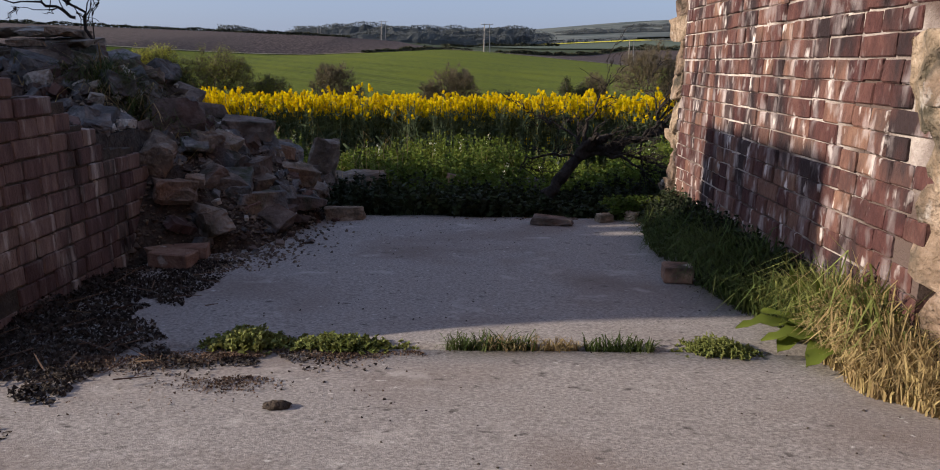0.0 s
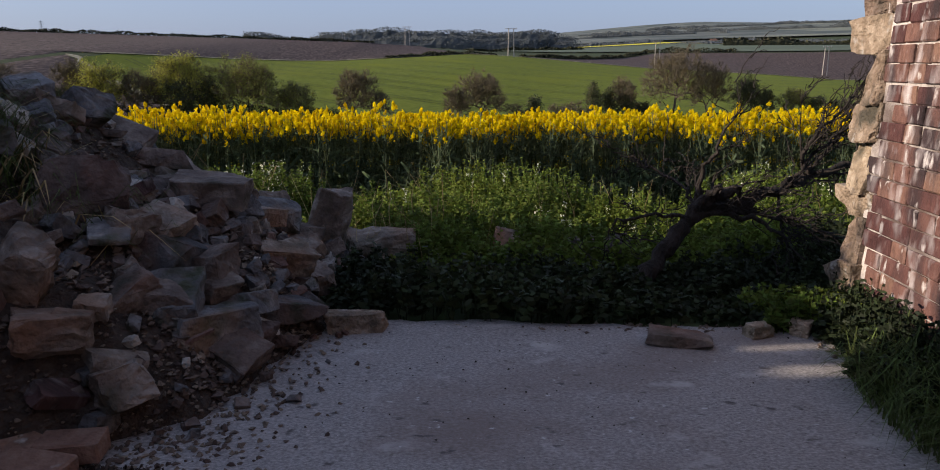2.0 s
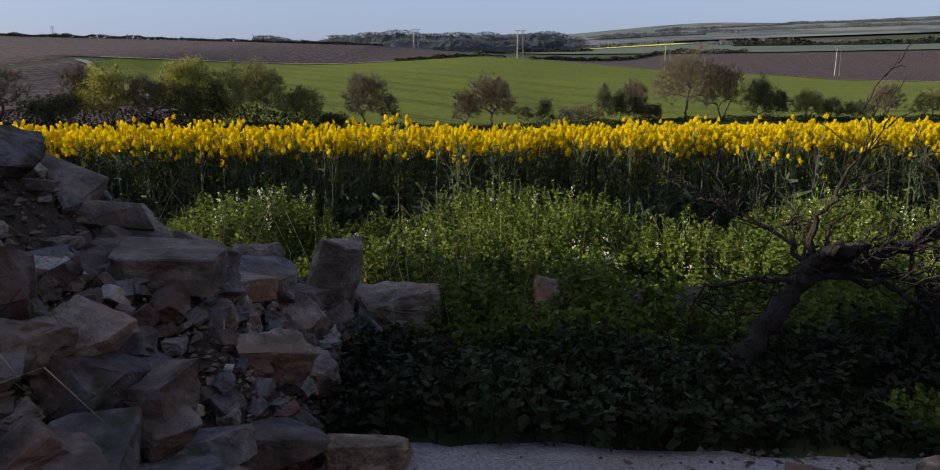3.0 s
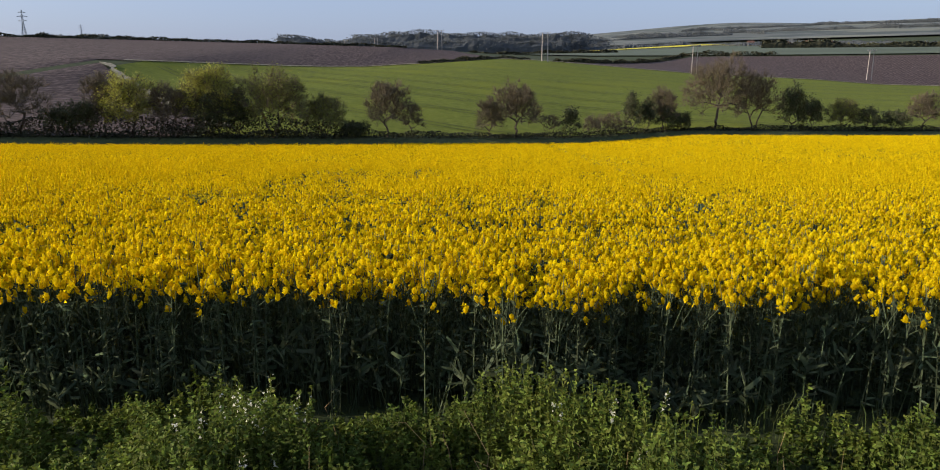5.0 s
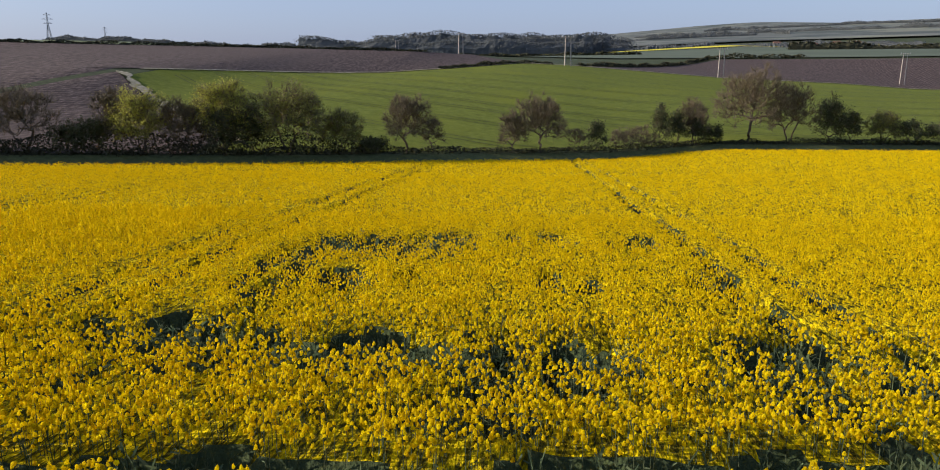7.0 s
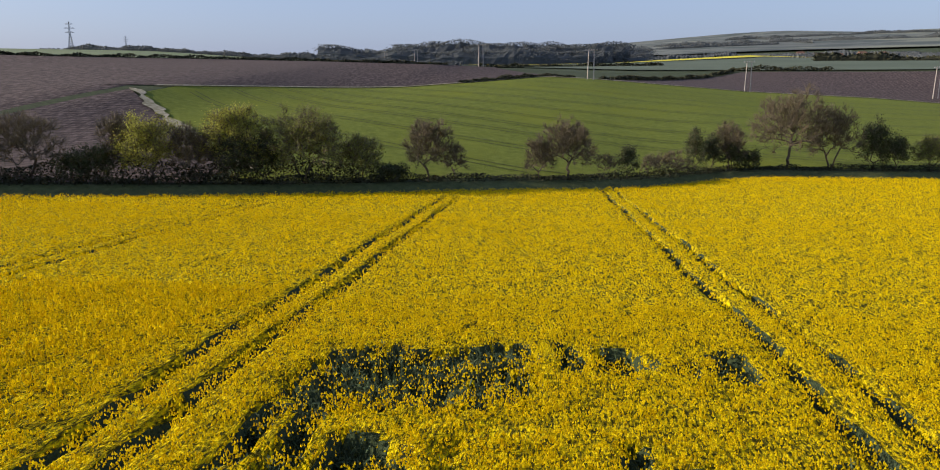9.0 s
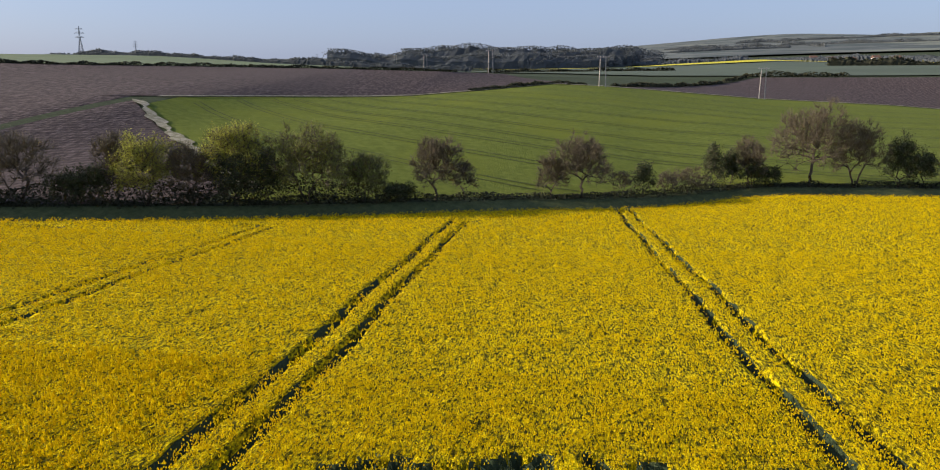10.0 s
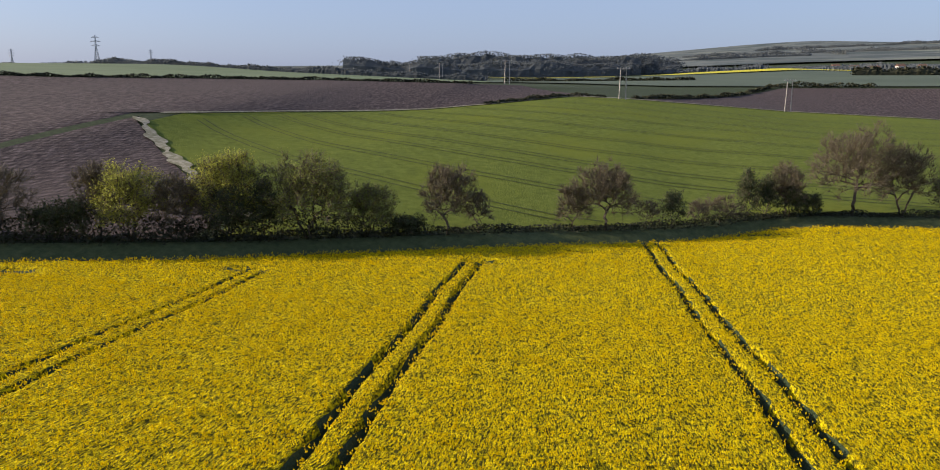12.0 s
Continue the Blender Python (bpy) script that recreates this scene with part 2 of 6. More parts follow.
def field(name, left, right, low, high, mat, label, nu=90, nv=70, lift=0.05, power=1.0):
    """A field between two lines y = low(x), high(x)."""
    u, v = np.linspace(0, 1, nu), np.linspace(0, 1, nv) ** power
    def where(a, b):
        x0 = left + (right - left) * a
        y = low(x0) + (high(x0) - low(x0)) * b
        return x0, y
    return tagged(sheet(name, u, v, where, lambda x, y: lift + 0.0004 * y, mat), label, "field", kind="structure")


M["wheat"] = material("young_wheat", [(0.3, (0.082, 0.104, 0.020)), (0.55, (0.122, 0.146, 0.028)), (0.8, (0.165, 0.188, 0.04))], 0.9, 9, 0.9, 0.8, 4.0,
                      second=[((0.135, 0.155, 0.024), 0.05, 0.5, 0.7)], bump_distance=0.15, gloss=0.03)
M["plough"] = material("ploughed_earth", [(0.36, (0.030, 0.020, 0.018)), (0.5, (0.072, 0.050, 0.045)), (0.64, (0.14, 0.105, 0.096))], 2.0, 9, 0.97, 0.6, 2.5,
                       second=[((0.085, 0.062, 0.055), 0.03, 0.52, 0.68)], bump_distance=0.25, stretch=(1.0, 0.30, 1))


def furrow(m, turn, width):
    """Ploughed lines: wavy bands of the given width along one way; the furrows' shading is put into the colour, without
    relief.
    """
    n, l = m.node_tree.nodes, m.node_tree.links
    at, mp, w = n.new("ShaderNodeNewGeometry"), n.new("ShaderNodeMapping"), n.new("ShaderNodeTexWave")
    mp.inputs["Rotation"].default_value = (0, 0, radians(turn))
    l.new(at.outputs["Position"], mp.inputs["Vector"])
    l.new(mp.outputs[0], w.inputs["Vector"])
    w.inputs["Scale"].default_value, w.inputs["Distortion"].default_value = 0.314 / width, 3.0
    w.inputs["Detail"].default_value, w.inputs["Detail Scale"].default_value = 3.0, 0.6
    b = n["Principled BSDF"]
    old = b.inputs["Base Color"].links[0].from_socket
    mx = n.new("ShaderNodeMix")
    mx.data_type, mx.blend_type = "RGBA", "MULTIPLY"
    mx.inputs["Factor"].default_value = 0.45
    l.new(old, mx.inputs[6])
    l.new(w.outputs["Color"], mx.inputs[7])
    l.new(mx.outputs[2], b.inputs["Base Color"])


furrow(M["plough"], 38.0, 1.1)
# Both pasture greens are greyed, so distance haze sits in the colour
M["pasture"] = material("pasture", [(0.3, (0.095, 0.13, 0.062)), (0.6, (0.125, 0.16, 0.08)), (0.8, (0.15, 0.185, 0.095))], 0.05, 6, 0.95, 0.3, 0.5)
M["darkfield"] = material("dark_pasture", [(0.3, (0.065, 0.085, 0.058)), (0.7, (0.09, 0.115, 0.075))], 0.03, 6, 0.95, 0.3, 0.5)
M["farrape"] = material("far_rapeseed", [(0.3, (0.40, 0.38, 0.03)), (0.7, (0.60, 0.52, 0.03))], 0.08, 6, 0.95, 0.3, 1.0)
# Hill grass and scrub, greyed to stand in for distance haze
M["heath"] = material("hazed_hill_grass_and_scrub", [(0.35, (0.085, 0.096, 0.088)), (0.5, (0.12, 0.134, 0.118)), (0.65, (0.155, 0.168, 0.142))], 0.006, 7, 0.95, 0.0,
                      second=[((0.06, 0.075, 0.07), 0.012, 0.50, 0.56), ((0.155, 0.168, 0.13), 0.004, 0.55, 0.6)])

path_x = lambda y: -49 - (y - 95) * 0.97
path_y = lambda x: 95 - (x + 49) / 0.97
field("green_field", -69, 260, lambda x: np.where(x < -36, np.maximum(edge_y(x) + 5.5, path_y(x) + 1), edge_y(x) + 5.5), lambda x: far_y(x) - 1, M["wheat"], "young green wheat field on the far slope", 130, 90)
field("ploughed_field", -420, -38, lambda x: edge_y(x) + 5, lambda x: np.where(x < -72, ridge_y(x) - 1, np.maximum(path_y(x) - 0.5, edge_y(x) + 5.1)), M["plough"], "bare ploughed brown field on the hillside", 170, 110, lift=0.02)
# the strip of rough pale grass between ploughed land and wheat
M["chalk"] = material("dry_verge", [(0.3, (0.10, 0.11, 0.05)), (0.5, (0.22, 0.20, 0.13)), (0.7, (0.40, 0.37, 0.29))], 1.1, 7, 0.95, 0.6, 3)
def verge(a, b):
    y = 82 + 36 * b
    return path_x(y) + 0.4 + (a - 0.5) * (2.0 + 0.9 * np.sin(y * 0.7) + 0.7 * np.sin(y * 1.9)), y + 0 * a
tagged(sheet("field_path", np.linspace(0, 1, 5), np.linspace(0, 1, 70), verge, lambda x, y: 0.22 + 0.0004 * y, M["chalk"]), "pale dry grass path between two fields", "path", kind="structure")
field("field_margin", -71, 300, lambda x: far_y(x) - 1.2, lambda x: far_y(x) + 0.5, M["chalk"], "pale strip of dry grass along the field edge", 120, 4, lift=0.2)


def wheel_lines():
    """Pairs of tractor lines pressed into the young wheat."""
    M["track"] = material("pressed_wheat", [(0.3, (0.032, 0.042, 0.012)), (0.7, (0.06, 0.075, 0.018))], 1.5, 6, 0.95, 0.5, 6)
    t = np.linspace(0, 1, 60)
    bend = lerp_of([(-110, 62), (-95, 50), (-73, 31), (-60, 21), (-46, 11), (-35, 5.5), (-20, 0), (-8, -3), (10, -3), (40, -5), (80, 0), (200, 6)])
    for k, c in enumerate((99, 111, 121, 128, 138, 150, 163, 178, 190, 205, 222)):
        for off in (0.0, 1.8):
            x = np.linspace(-110 + 3 * k, 150, 60)
            y = c + off + bend(x) + 0.4 * np.sin(x * 0.07 + k)
            ok = (y > edge_y(x) + 6) & (y < far_y(x) - 3) & (x > path_x(y) + 1)
            if ok.sum() < 5:
                continue
            x, y = x[ok], y[ok]
            z = land(x, y) + 0.10 + 0.0004 * y
            a, b = np.stack([x, y - 0.13, z], 1), np.stack([x, y + 0.13, z + 0.02], 1)
            n = len(x)
            i = np.arange(n - 1)
            ob = new("wheel_track", mesh_of("wheel_track", np.concatenate([a, b]), [np.stack([i, i + 1, i + n + 1, i + n], 1)], [M["track"]], smooth=True))
            tagged(ob, "dark tractor line pressed into young wheat", "wheel track", kind="structure")


wheel_lines()
field("ploughed_field_top", -78, -6, lambda x: far_y(x) + 1, lambda x: np.where(x < -45, ridge_y(x) - 1, np.interp(x, [-45, -30, -6], [221, 245, 236])), M["plough"], "bare ploughed field behind a low hedge", 70, 50, lift=0.06)
field("ploughed_field_right", 6, 300, lambda x: far_y(x) + 1.5, lambda x: np.interp(x, [6, 64, 300], [240, 336, 344]), M["plough"], "bare brown field beyond the wheat", 90, 40, lift=0.02)
field("pasture_hill", -420, -58, lambda x: ridge_y(x) + 6, lambda x: 408 + 0 * x, M["pasture"], "green pasture on a rounded hill, paled for haze", 60, 30, lift=0.1)
field("dark_pasture", -70, 420, lambda x: np.interp(x, [-70, 6, 64, 420], [352, 345, 346, 352]), lambda x: 585 + 0 * x, M["darkfield"], "green fields behind hedges, dulled for haze", 60, 30, lift=0.1)
field("far_rapeseed", 20, 330, lambda x: np.interp(x, [20, 130, 330], [600, 596, 600]), lambda x: np.interp(x, [20, 60, 200, 330], [604, 650, 660, 625]), M["farrape"], "thin yellow strip of rapeseed far off", 40, 12, lift=0.6)
field("far_rapeseed_strip", -160, 0, lambda x: 560 + 0 * x, lambda x: 580 + 0 * x, M["farrape"], "thin pale yellow strip far off", 30, 6, lift=0.5)
field("hillside", -3000, 3000, lambda x: 1000 + 0 * x, lambda x: 2900 + 0 * x, M["heath"], "wooded hills on the skyline, haze in their colour", 140, 60, lift=1.0)

M["verge"] = material("rough_verge", [(0.3, (0.045, 0.06, 0.022)), (0.6, (0.085, 0.10, 0.04)), (0.8, (0.13, 0.125, 0.06))], 1.6, 8, 0.95, 0.8, 8, bump_distance=0.08)
field("hedge_verge", -90, 110, lambda x: edge_y(x) + 0.1, lambda x: edge_y(x) + 3.9, M["verge"], "rough grass strip between crop and hedge", 120, 8, lift=0.07)


# ---- rapeseed ----
M["petal"] = material("rapeseed_petal", [(0.3, (0.70, 0.53, 0.003)), (0.7, (0.82, 0.65, 0.006))], 30, 3, 0.7, 0, island=0.2, through=0.65, gloss=0.08)
M["head"] = material("rapeseed_head", [(0.34, (0.46, 0.38, 0.010)), (0.48, (0.74, 0.575, 0.004)), (0.7, (0.86, 0.70, 0.006))], 60, 4, 0.8, 0.6, 120, island=0.2, through=0.65, gloss=0.05, bump_distance=0.02)
M["green"] = material("rapeseed_leaf", [(0.3, (0.042, 0.066, 0.036)), (0.7, (0.125, 0.165, 0.08))], 5, 4, 0.75, 0, island=0.4, through=0.4)
M["stem"] = material("rapeseed_stem", [(0.3, (0.050, 0.075, 0.042)), (0.7, (0.14, 0.175, 0.09))], 6, 4, 0.75, 0, island=0.45, through=0.45)
# Sheet colours: dark tones paint the shade between stalks and flower heads
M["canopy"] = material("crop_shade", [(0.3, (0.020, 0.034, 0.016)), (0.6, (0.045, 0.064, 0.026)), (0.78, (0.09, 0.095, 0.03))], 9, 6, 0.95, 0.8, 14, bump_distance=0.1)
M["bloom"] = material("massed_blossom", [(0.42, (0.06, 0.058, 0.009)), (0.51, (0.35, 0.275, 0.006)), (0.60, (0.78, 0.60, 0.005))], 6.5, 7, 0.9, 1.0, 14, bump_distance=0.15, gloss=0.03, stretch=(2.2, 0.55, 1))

# the tractor's wheel lines: x at a depth, and the depth where each pair ends
TRAMS = [(-25.3, -0.10, 43.0, 67.5, 0.05), (-11.85, -0.062, 39.0, 75.8, 0.0), (2.5, -0.045, 42.3, 92.0, 0.0), (16.6, 0.08, 76.0, 100.5, 0.14)]
GAUGE = 1.26


def tram_gap(x, y):
    """How far a place lies from the middle of the nearest wheel line."""
    best = np.full_like(x, 9.0)
    for x0, slope, y0, end, healed in TRAMS:
        middle = x0 + slope * (y - y0) + 0.10 * np.sin(y * 0.35 + x0)
        for side in (-0.5, 0.5):
            d = np.abs(x - middle - side * GAUGE) + healed
            best = np.minimum(best, np.where((y < end) & (y > 19.0), d, 9.0))
    return best


def stand(x, y, rows=1.0, groove=(0.15, 0.06)):
    """How thick the crop stands, 0 to 1: thin along the headland's wheel lines, in the sparse patches and on the edges."""
    rag = wobble(x, y, 0.5, 4.0)
    fray = wobble(x, y, 0.13, 6.0)
    d = np.abs(y - 14.75 - 0.16 * x - 0.006 * x * x + 0.22 * wobble(x, y, 1.1, 3.0))
    k = 1 - np.clip((0.60 * (1 + 0.5 * rag) - d) / 0.12 + 0.5, 0, 1)
    # drilled rows, each with gaps of its own
    row = np.cos((x + 0.055 * y) * 6.283 / 0.25)
    nth = np.floor((x + 0.055 * y + 0.10 * rag) / 0.46)
    luck = np.modf(np.abs(np.sin(nth * 12.9898 + 4.1)) * 4375.85)[0]
    more = np.modf(np.abs(np.sin(nth * 78.233 + 1.7)) * 4375.85)[0]
    for middle, left, right, share in ((18.3 + 0.05 * np.abs(x + 1), -9.5, 4.5, 0.28), (29.7, -5.0, 1.5, 0.35), (23.6, -9.0, 4.0, 0.75)):
        reach = (0.5 + 1.1 * more) * (1 + 0.5 * rag + 0.5 * fray)
        gap = np.clip((reach - np.abs(y - middle - 0.7 * (luck - 0.7))) / 0.5 + 0.3 * rag, 0, 1)
        k = k * (1 - 0.97 * gap * np.clip((luck - share) * 5, 0, 1) * (x > left) * (x < right))
    patch = np.clip(1.3 - ((x + 6.4) / 2.6) ** 2, 0, 1) * np.clip(1.3 - ((y - 28.0 - 0.25 * (x + 6.4)) / 2.1) ** 2, 0, 1)
    k = k * (1 - 0.93 * np.clip(patch * 1.3 + (0.5 * rag + 0.7 * fray + 0.35 * row) * (patch > 0) - 0.3, 0, 1))
    k = k * (1 - rows * np.clip(0.12 + 0.45 * row, 0, 0.55) * np.clip((80 - y) / 30, 0.3, 1) * np.clip((y - 14.5) / 2, 0, 1))
    thin = np.clip((y - 15.4) / 0.8, 0, 1) * np.clip((26 - y) / 3, 0, 1) * np.clip(0.2 + 1.5 * wobble(x * 1.6, y * 0.5, 1.2, 5.0), 0, 1)
    k = k * (1 - 0.5 * thin * np.clip(0.4 + 0.9 * row, 0, 1))
    k *= np.clip((tram_gap(x, y) - groove[0]) / groove[1], 0, 1)
    for cx, cy, rx, ry in ((-44, 63.3, 2.6, 0.9), (-29.5, 69.0, 2.6, 1.1), (-4.5, 84.5, 3.5, 0.8), (-13.0, 76.8, 1.8, 1.0), (12, 98.5, 4.5, 0.7)):
        k *= 1 - np.exp(-((x - cx) / rx) ** 2 - ((y - cy) / ry) ** 2)
    return k


def scatter(x0, x1, y0, y1, per_m2, fan=0.0):
    """Places over a stretch of the field, more widely to the sides as it goes away."""
    area = (x1 - x0) * (y1 - y0)
    n = int(area * per_m2)
    x, y = RNG.uniform(x0, x1, n), RNG.uniform(y0, y1, n)
    front = 10.15 + 0.16 * np.clip(x + 0.5, 0, 2) + 0.18 * wobble(x, y, 0.7, 6.0) - np.clip((-x - 3.5) * 0.06, 0, 0.3)
    keep = (y > front) & (y < edge_y(x) - 0.3) & (RNG.random(n) < stand(x, y))
    if fan:
        keep &= np.abs(x + 3.5) < 6 + fan * (y + 2)
    return x[keep], y[keep]


def unit_rows(v):
    return v / np.maximum(np.linalg.norm(v, axis=-1, keepdims=True), 1e-9)


def ribbons(base, tip, width):
    """Flat four-cornered slips from base to tip, in random turns about their length."""
    d = unit_rows(tip - base)
    side = unit_rows(np.cross(d, RNG.normal(size=d.shape))) * width[:, None]
    v = np.stack([base - side, base + side, tip + side * 0.6, tip - side * 0.6], 1).reshape(-1, 3)
    i = np.arange(len(base)) * 4
    return v, np.stack([i, i + 1, i + 2, i + 3], 1)


def tubes(base, tip, r0, r1):
    """Three-sided tapered stalks."""
    d = unit_rows(tip - base)
    a = unit_rows(np.cross(d, np.array([0.3, 0.9, 0.2])))
    b = np.cross(d, a)
    vs = []
    for k in range(3):
        o = a * math.cos(k * 2.0944) + b * math.sin(k * 2.0944)
        vs += [base + o * r0[:, None], tip + o * r1[:, None]]
    v = np.stack(vs, 1).reshape(-1, 3)
    i = np.arange(len(base))[:, None] * 6
    f = [np.concatenate([i + 2 * k, i + (2 * k + 2) % 6, i + (2 * k + 3) % 6, i + 2 * k + 1], 1) for k in range(3)]
    return v, np.concatenate(f)


def bits(centre, size, flat=0.0, corners=3):
    """Small three- or four-cornered petals or leaves, each in a turn of its own."""
    n = len(centre)
    nrm = unit_rows(RNG.normal(size=(n, 3)) + np.array([0, 0, flat]))
    a = unit_rows(np.cross(nrm, RNG.normal(size=(n, 3)))) * size[:, None]
    b = np.cross(nrm, a) * RNG.uniform(0.6, 1.0, n)[:, None]
    if corners == 3:
        v = np.stack([centre - a * 1.15, centre + a * 0.8 - b * 1.15, centre + a * 0.8 + b * 1.15], 1).reshape(-1, 3)
        i = np.arange(n) * 3
        return v, np.stack([i, i + 1, i + 2], 1)
    v = np.stack([centre - a, centre - b, centre + a, centre + b], 1).reshape(-1, 3)
    i = np.arange(n) * 4
    return v, np.stack([i, i + 1, i + 2, i + 3], 1)


def join(*lots):
    """Lots of (verts, polys, material number) as arrays for mesh_of."""
    verts, polys, index, base = [], [], [], 0
    for v, p, m in lots:
        verts.append(v)
        polys.append(p + base)
        index.append(m)
        base += len(v)
    return np.concatenate(verts), polys, index


def spikes(centre, wide, tall, sides=4, rings=((-0.18, 1.0), (0.22, 0.8)), whole=False):
    """Upright flower heads: knobbly spindles of the given rings (height, width), closed by a tip and, if whole, a foot."""
    n = len(centre)
    a0 = RNG.uniform(0, 6.283, n)
    lean = RNG.normal(0, 0.16, (n, 2)) * tall[:, None]
    vs = []
    for up, out in rings:
        for k in range(sides):
            r = wide * out * RNG.uniform(0.78, 1.22, n)
            a = a0 + (k + 0.5 * (up > 0)) * 6.283 / sides + RNG.normal(0, 0.15, n)
            vs.append(np.stack([r * np.cos(a) + lean[:, 0] * up, r * np.sin(a) + lean[:, 1] * up, tall * (up + RNG.uniform(-0.07, 0.07, n))], 1))
    vs.append(np.stack([lean[:, 0] * 0.5, lean[:, 1] * 0.5, tall * RNG.uniform(0.44, 0.6, n)], 1))
    vs.append(np.stack([-lean[:, 0] * 0.5, -lean[:, 1] * 0.5, -tall * 0.55], 1))
    per = len(vs)
    v = (np.stack(vs, 1) + centre[:, None]).reshape(-1, 3)
    faces, last = [], (len(rings) - 1) * sides
    for j in range(len(rings) - 1):
        for k in range(sides):
            a, b = j * sides + k, j * sides + (k + 1) % sides
            faces += [(a, b, a + sides), (b, b + sides, a + sides)]
    for k in range(sides):
        faces.append((last + k, last + (k + 1) % sides, per - 2))
        if whole:
            faces.append(((k + 1) % sides, k, per - 1))
    i = np.arange(n)[:, None] * per
    return v, np.concatenate([i + np.array(t) for t in faces])


def crop(name, x, y, heads, petals, petal_size, stalks, leaves, label, spread=0.16, deep=0.30, up=0.8, spike=0.0):
    """Rapeseed plants at x, y: each with stalks, leaves, and heads of small petals."""
    n = len(x)
    top = crop_top(x, y) + 0.14 * np.clip((15.5 - y) / 4.0, 0, 1) + RNG.normal(0, 0.055, n) + 0.10 * (RNG.random(n) < 0.06)
    foot = np.stack([x, y, land(x, y) - 0.02], 1)
    crown = np.stack([x + RNG.normal(0, 0.05, n), y + RNG.normal(0, 0.05, n), top], 1)
    lots = []
    # heads round the crown, the outer ones lower
    k = np.repeat(np.arange(n), heads)
    off = RNG.normal(0, 1, (len(k), 3)) * np.array([spread, spread, 0.0]) * 0.6
    off[:, 2] = -np.abs(RNG.normal(0, deep * 0.5, len(k))) - 0.8 * np.hypot(off[:, 0], off[:, 1]) * 0.4
    first = np.arange(len(k)) % heads == 0
    off[first] = 0
    head = crown[k] + off
    # each head: a short column of petals that narrows to the tip
    if spike:
        if petals > 5:
            lots.append((*spikes(head, spike * RNG.uniform(0.7, 1.15, len(head)), spike * RNG.uniform(2.3, 3.4, len(head)), 5, ((-0.3, 0.8), (0.0, 1.0), (0.3, 0.7)), True), 2))
        elif stalks:
            lots.append((*spikes(head, spike * RNG.uniform(0.7, 1.15, len(head)), spike * RNG.uniform(2.4, 3.6, len(head))), 2))
        else:
            lots.append((*spikes(head, spike * RNG.uniform(0.7, 1.2, len(head)), spike * RNG.uniform(2.6, 4.2, len(head)), 4, ((-0.2, 1.0),)), 2))
    j = np.repeat(np.arange(len(head)), petals)
    h = RNG.random(len(j))
    ang = RNG.uniform(0, 6.283, len(j))
    r = 0.033 * np.sqrt(1.08 - h) * RNG.uniform(0.5, 1.2, len(j))
    c = head[j] + np.stack([r * np.cos(ang), r * np.sin(ang), (h - 0.55) * 0.085], 1)
    if petals:
        lots.append((*bits(c, RNG.uniform(0.7, 1.25, len(j)) * petal_size, up), 1))
    if stalks:
        mid = foot + (crown - foot) * RNG.uniform(0.42, 0.65, n)[:, None]
        lots.append((*tubes(foot, mid, np.full(n, 0.0075), np.full(n, 0.006)), 0))
        lots.append((*tubes(mid, crown, np.full(n, 0.006), np.full(n, 0.003)), 0))
        some = (np.arange(len(head)) % heads != 0) & (leaves > 3)
        up = mid[k] + (crown[k] - mid[k]) * RNG.uniform(0.0, 0.6, len(k))[:, None]
        lots.append((*tubes(up[some], head[some], np.full(some.sum(), 0.0035), np.full(some.sum(), 0.002)), 0))
    if leaves:
        q = np.repeat(np.arange(n), leaves)
        at = foot[q] + (crown[q] - foot[q]) * RNG.uniform(0.15, 0.86, len(q))[:, None]
        out = unit_rows(RNG.normal(size=(len(q), 3)) * np.array([1, 1, 0.4]))
        lots.append((*ribbons(at, at + out * RNG.uniform(0.04, 0.10, len(q))[:, None], RNG.uniform(0.004, 0.012, len(q))), 0))
    v, p, i = join(*lots)
    return tagged(new(name, mesh_of(name, v, p, [M["stem"], M["petal"], M["head"]], i)), label, "crop", kind="stuff")


x, y = scatter(-9, 8, 9.0, 11.4, 46)
crop("rapeseed_plants_front", x, y, 7, 6, 0.0115, True, 20, "tall flowering rapeseed at the field's front edge", 0.17, 0.15, 0.8, 0.0225)
x, y = scatter(-10, 9, 11.4, 14.6, 42)
crop("rapeseed_plants_second", x, y, 7, 2, 0.013, True, 4, "flowering rapeseed behind the front edge", 0.18, 0.13, 0.8, 0.0245)
x, y = scatter(-13, 10, 14.6, 20.5, 44)
crop("rapeseed_plants_middle", x, y, 6, 1, 0.016, True, 3, "flowering rapeseed with bare wheel gaps", 0.18, 0.12, 0.8, 0.0255)
x, y = scatter(-22, 17, 20.5, 36, 46, fan=0.6)
crop("rapeseed_plants_behind", x, y, 6, 0, 0.019, False, 0, "flowering rapeseed with a thin green patch", 0.17, 0.09, 1.0, 0.021)
x, y = scatter(-60, 48, 36, 62, 19, fan=0.60)
crop("rapeseed_plants_beyond", x, y, 4, 0, 0.046, False, 0, "wide yellow rapeseed field with tractor lines", 0.18, 0.08, 2.0, 0.028)
x, y = scatter(-70, 60, 62, 114, 7, fan=0.60)
crop("rapeseed_plants_far", x, y, 3, 0, 0.065, False, 0, "yellow rapeseed running to the hedgerow", 0.30, 0.10, 2.0, 0.042)


for x0, x1, y0, y1 in ((-34, -13.2, 14.2, 36), (10.2, 34, 14.2, 36), (-34, -10.2, 8.6, 14.2), (9.2, 34, 10.2, 14.2)):
    x, y = scatter(x0, x1, y0, y1, 7)
    crop("rapeseed_plants_sides", x, y, 4, 0, 0.03, False, 0, "flowering rapeseed to either side of the ruin", 0.2, 0.15, 1.0, 0.045)


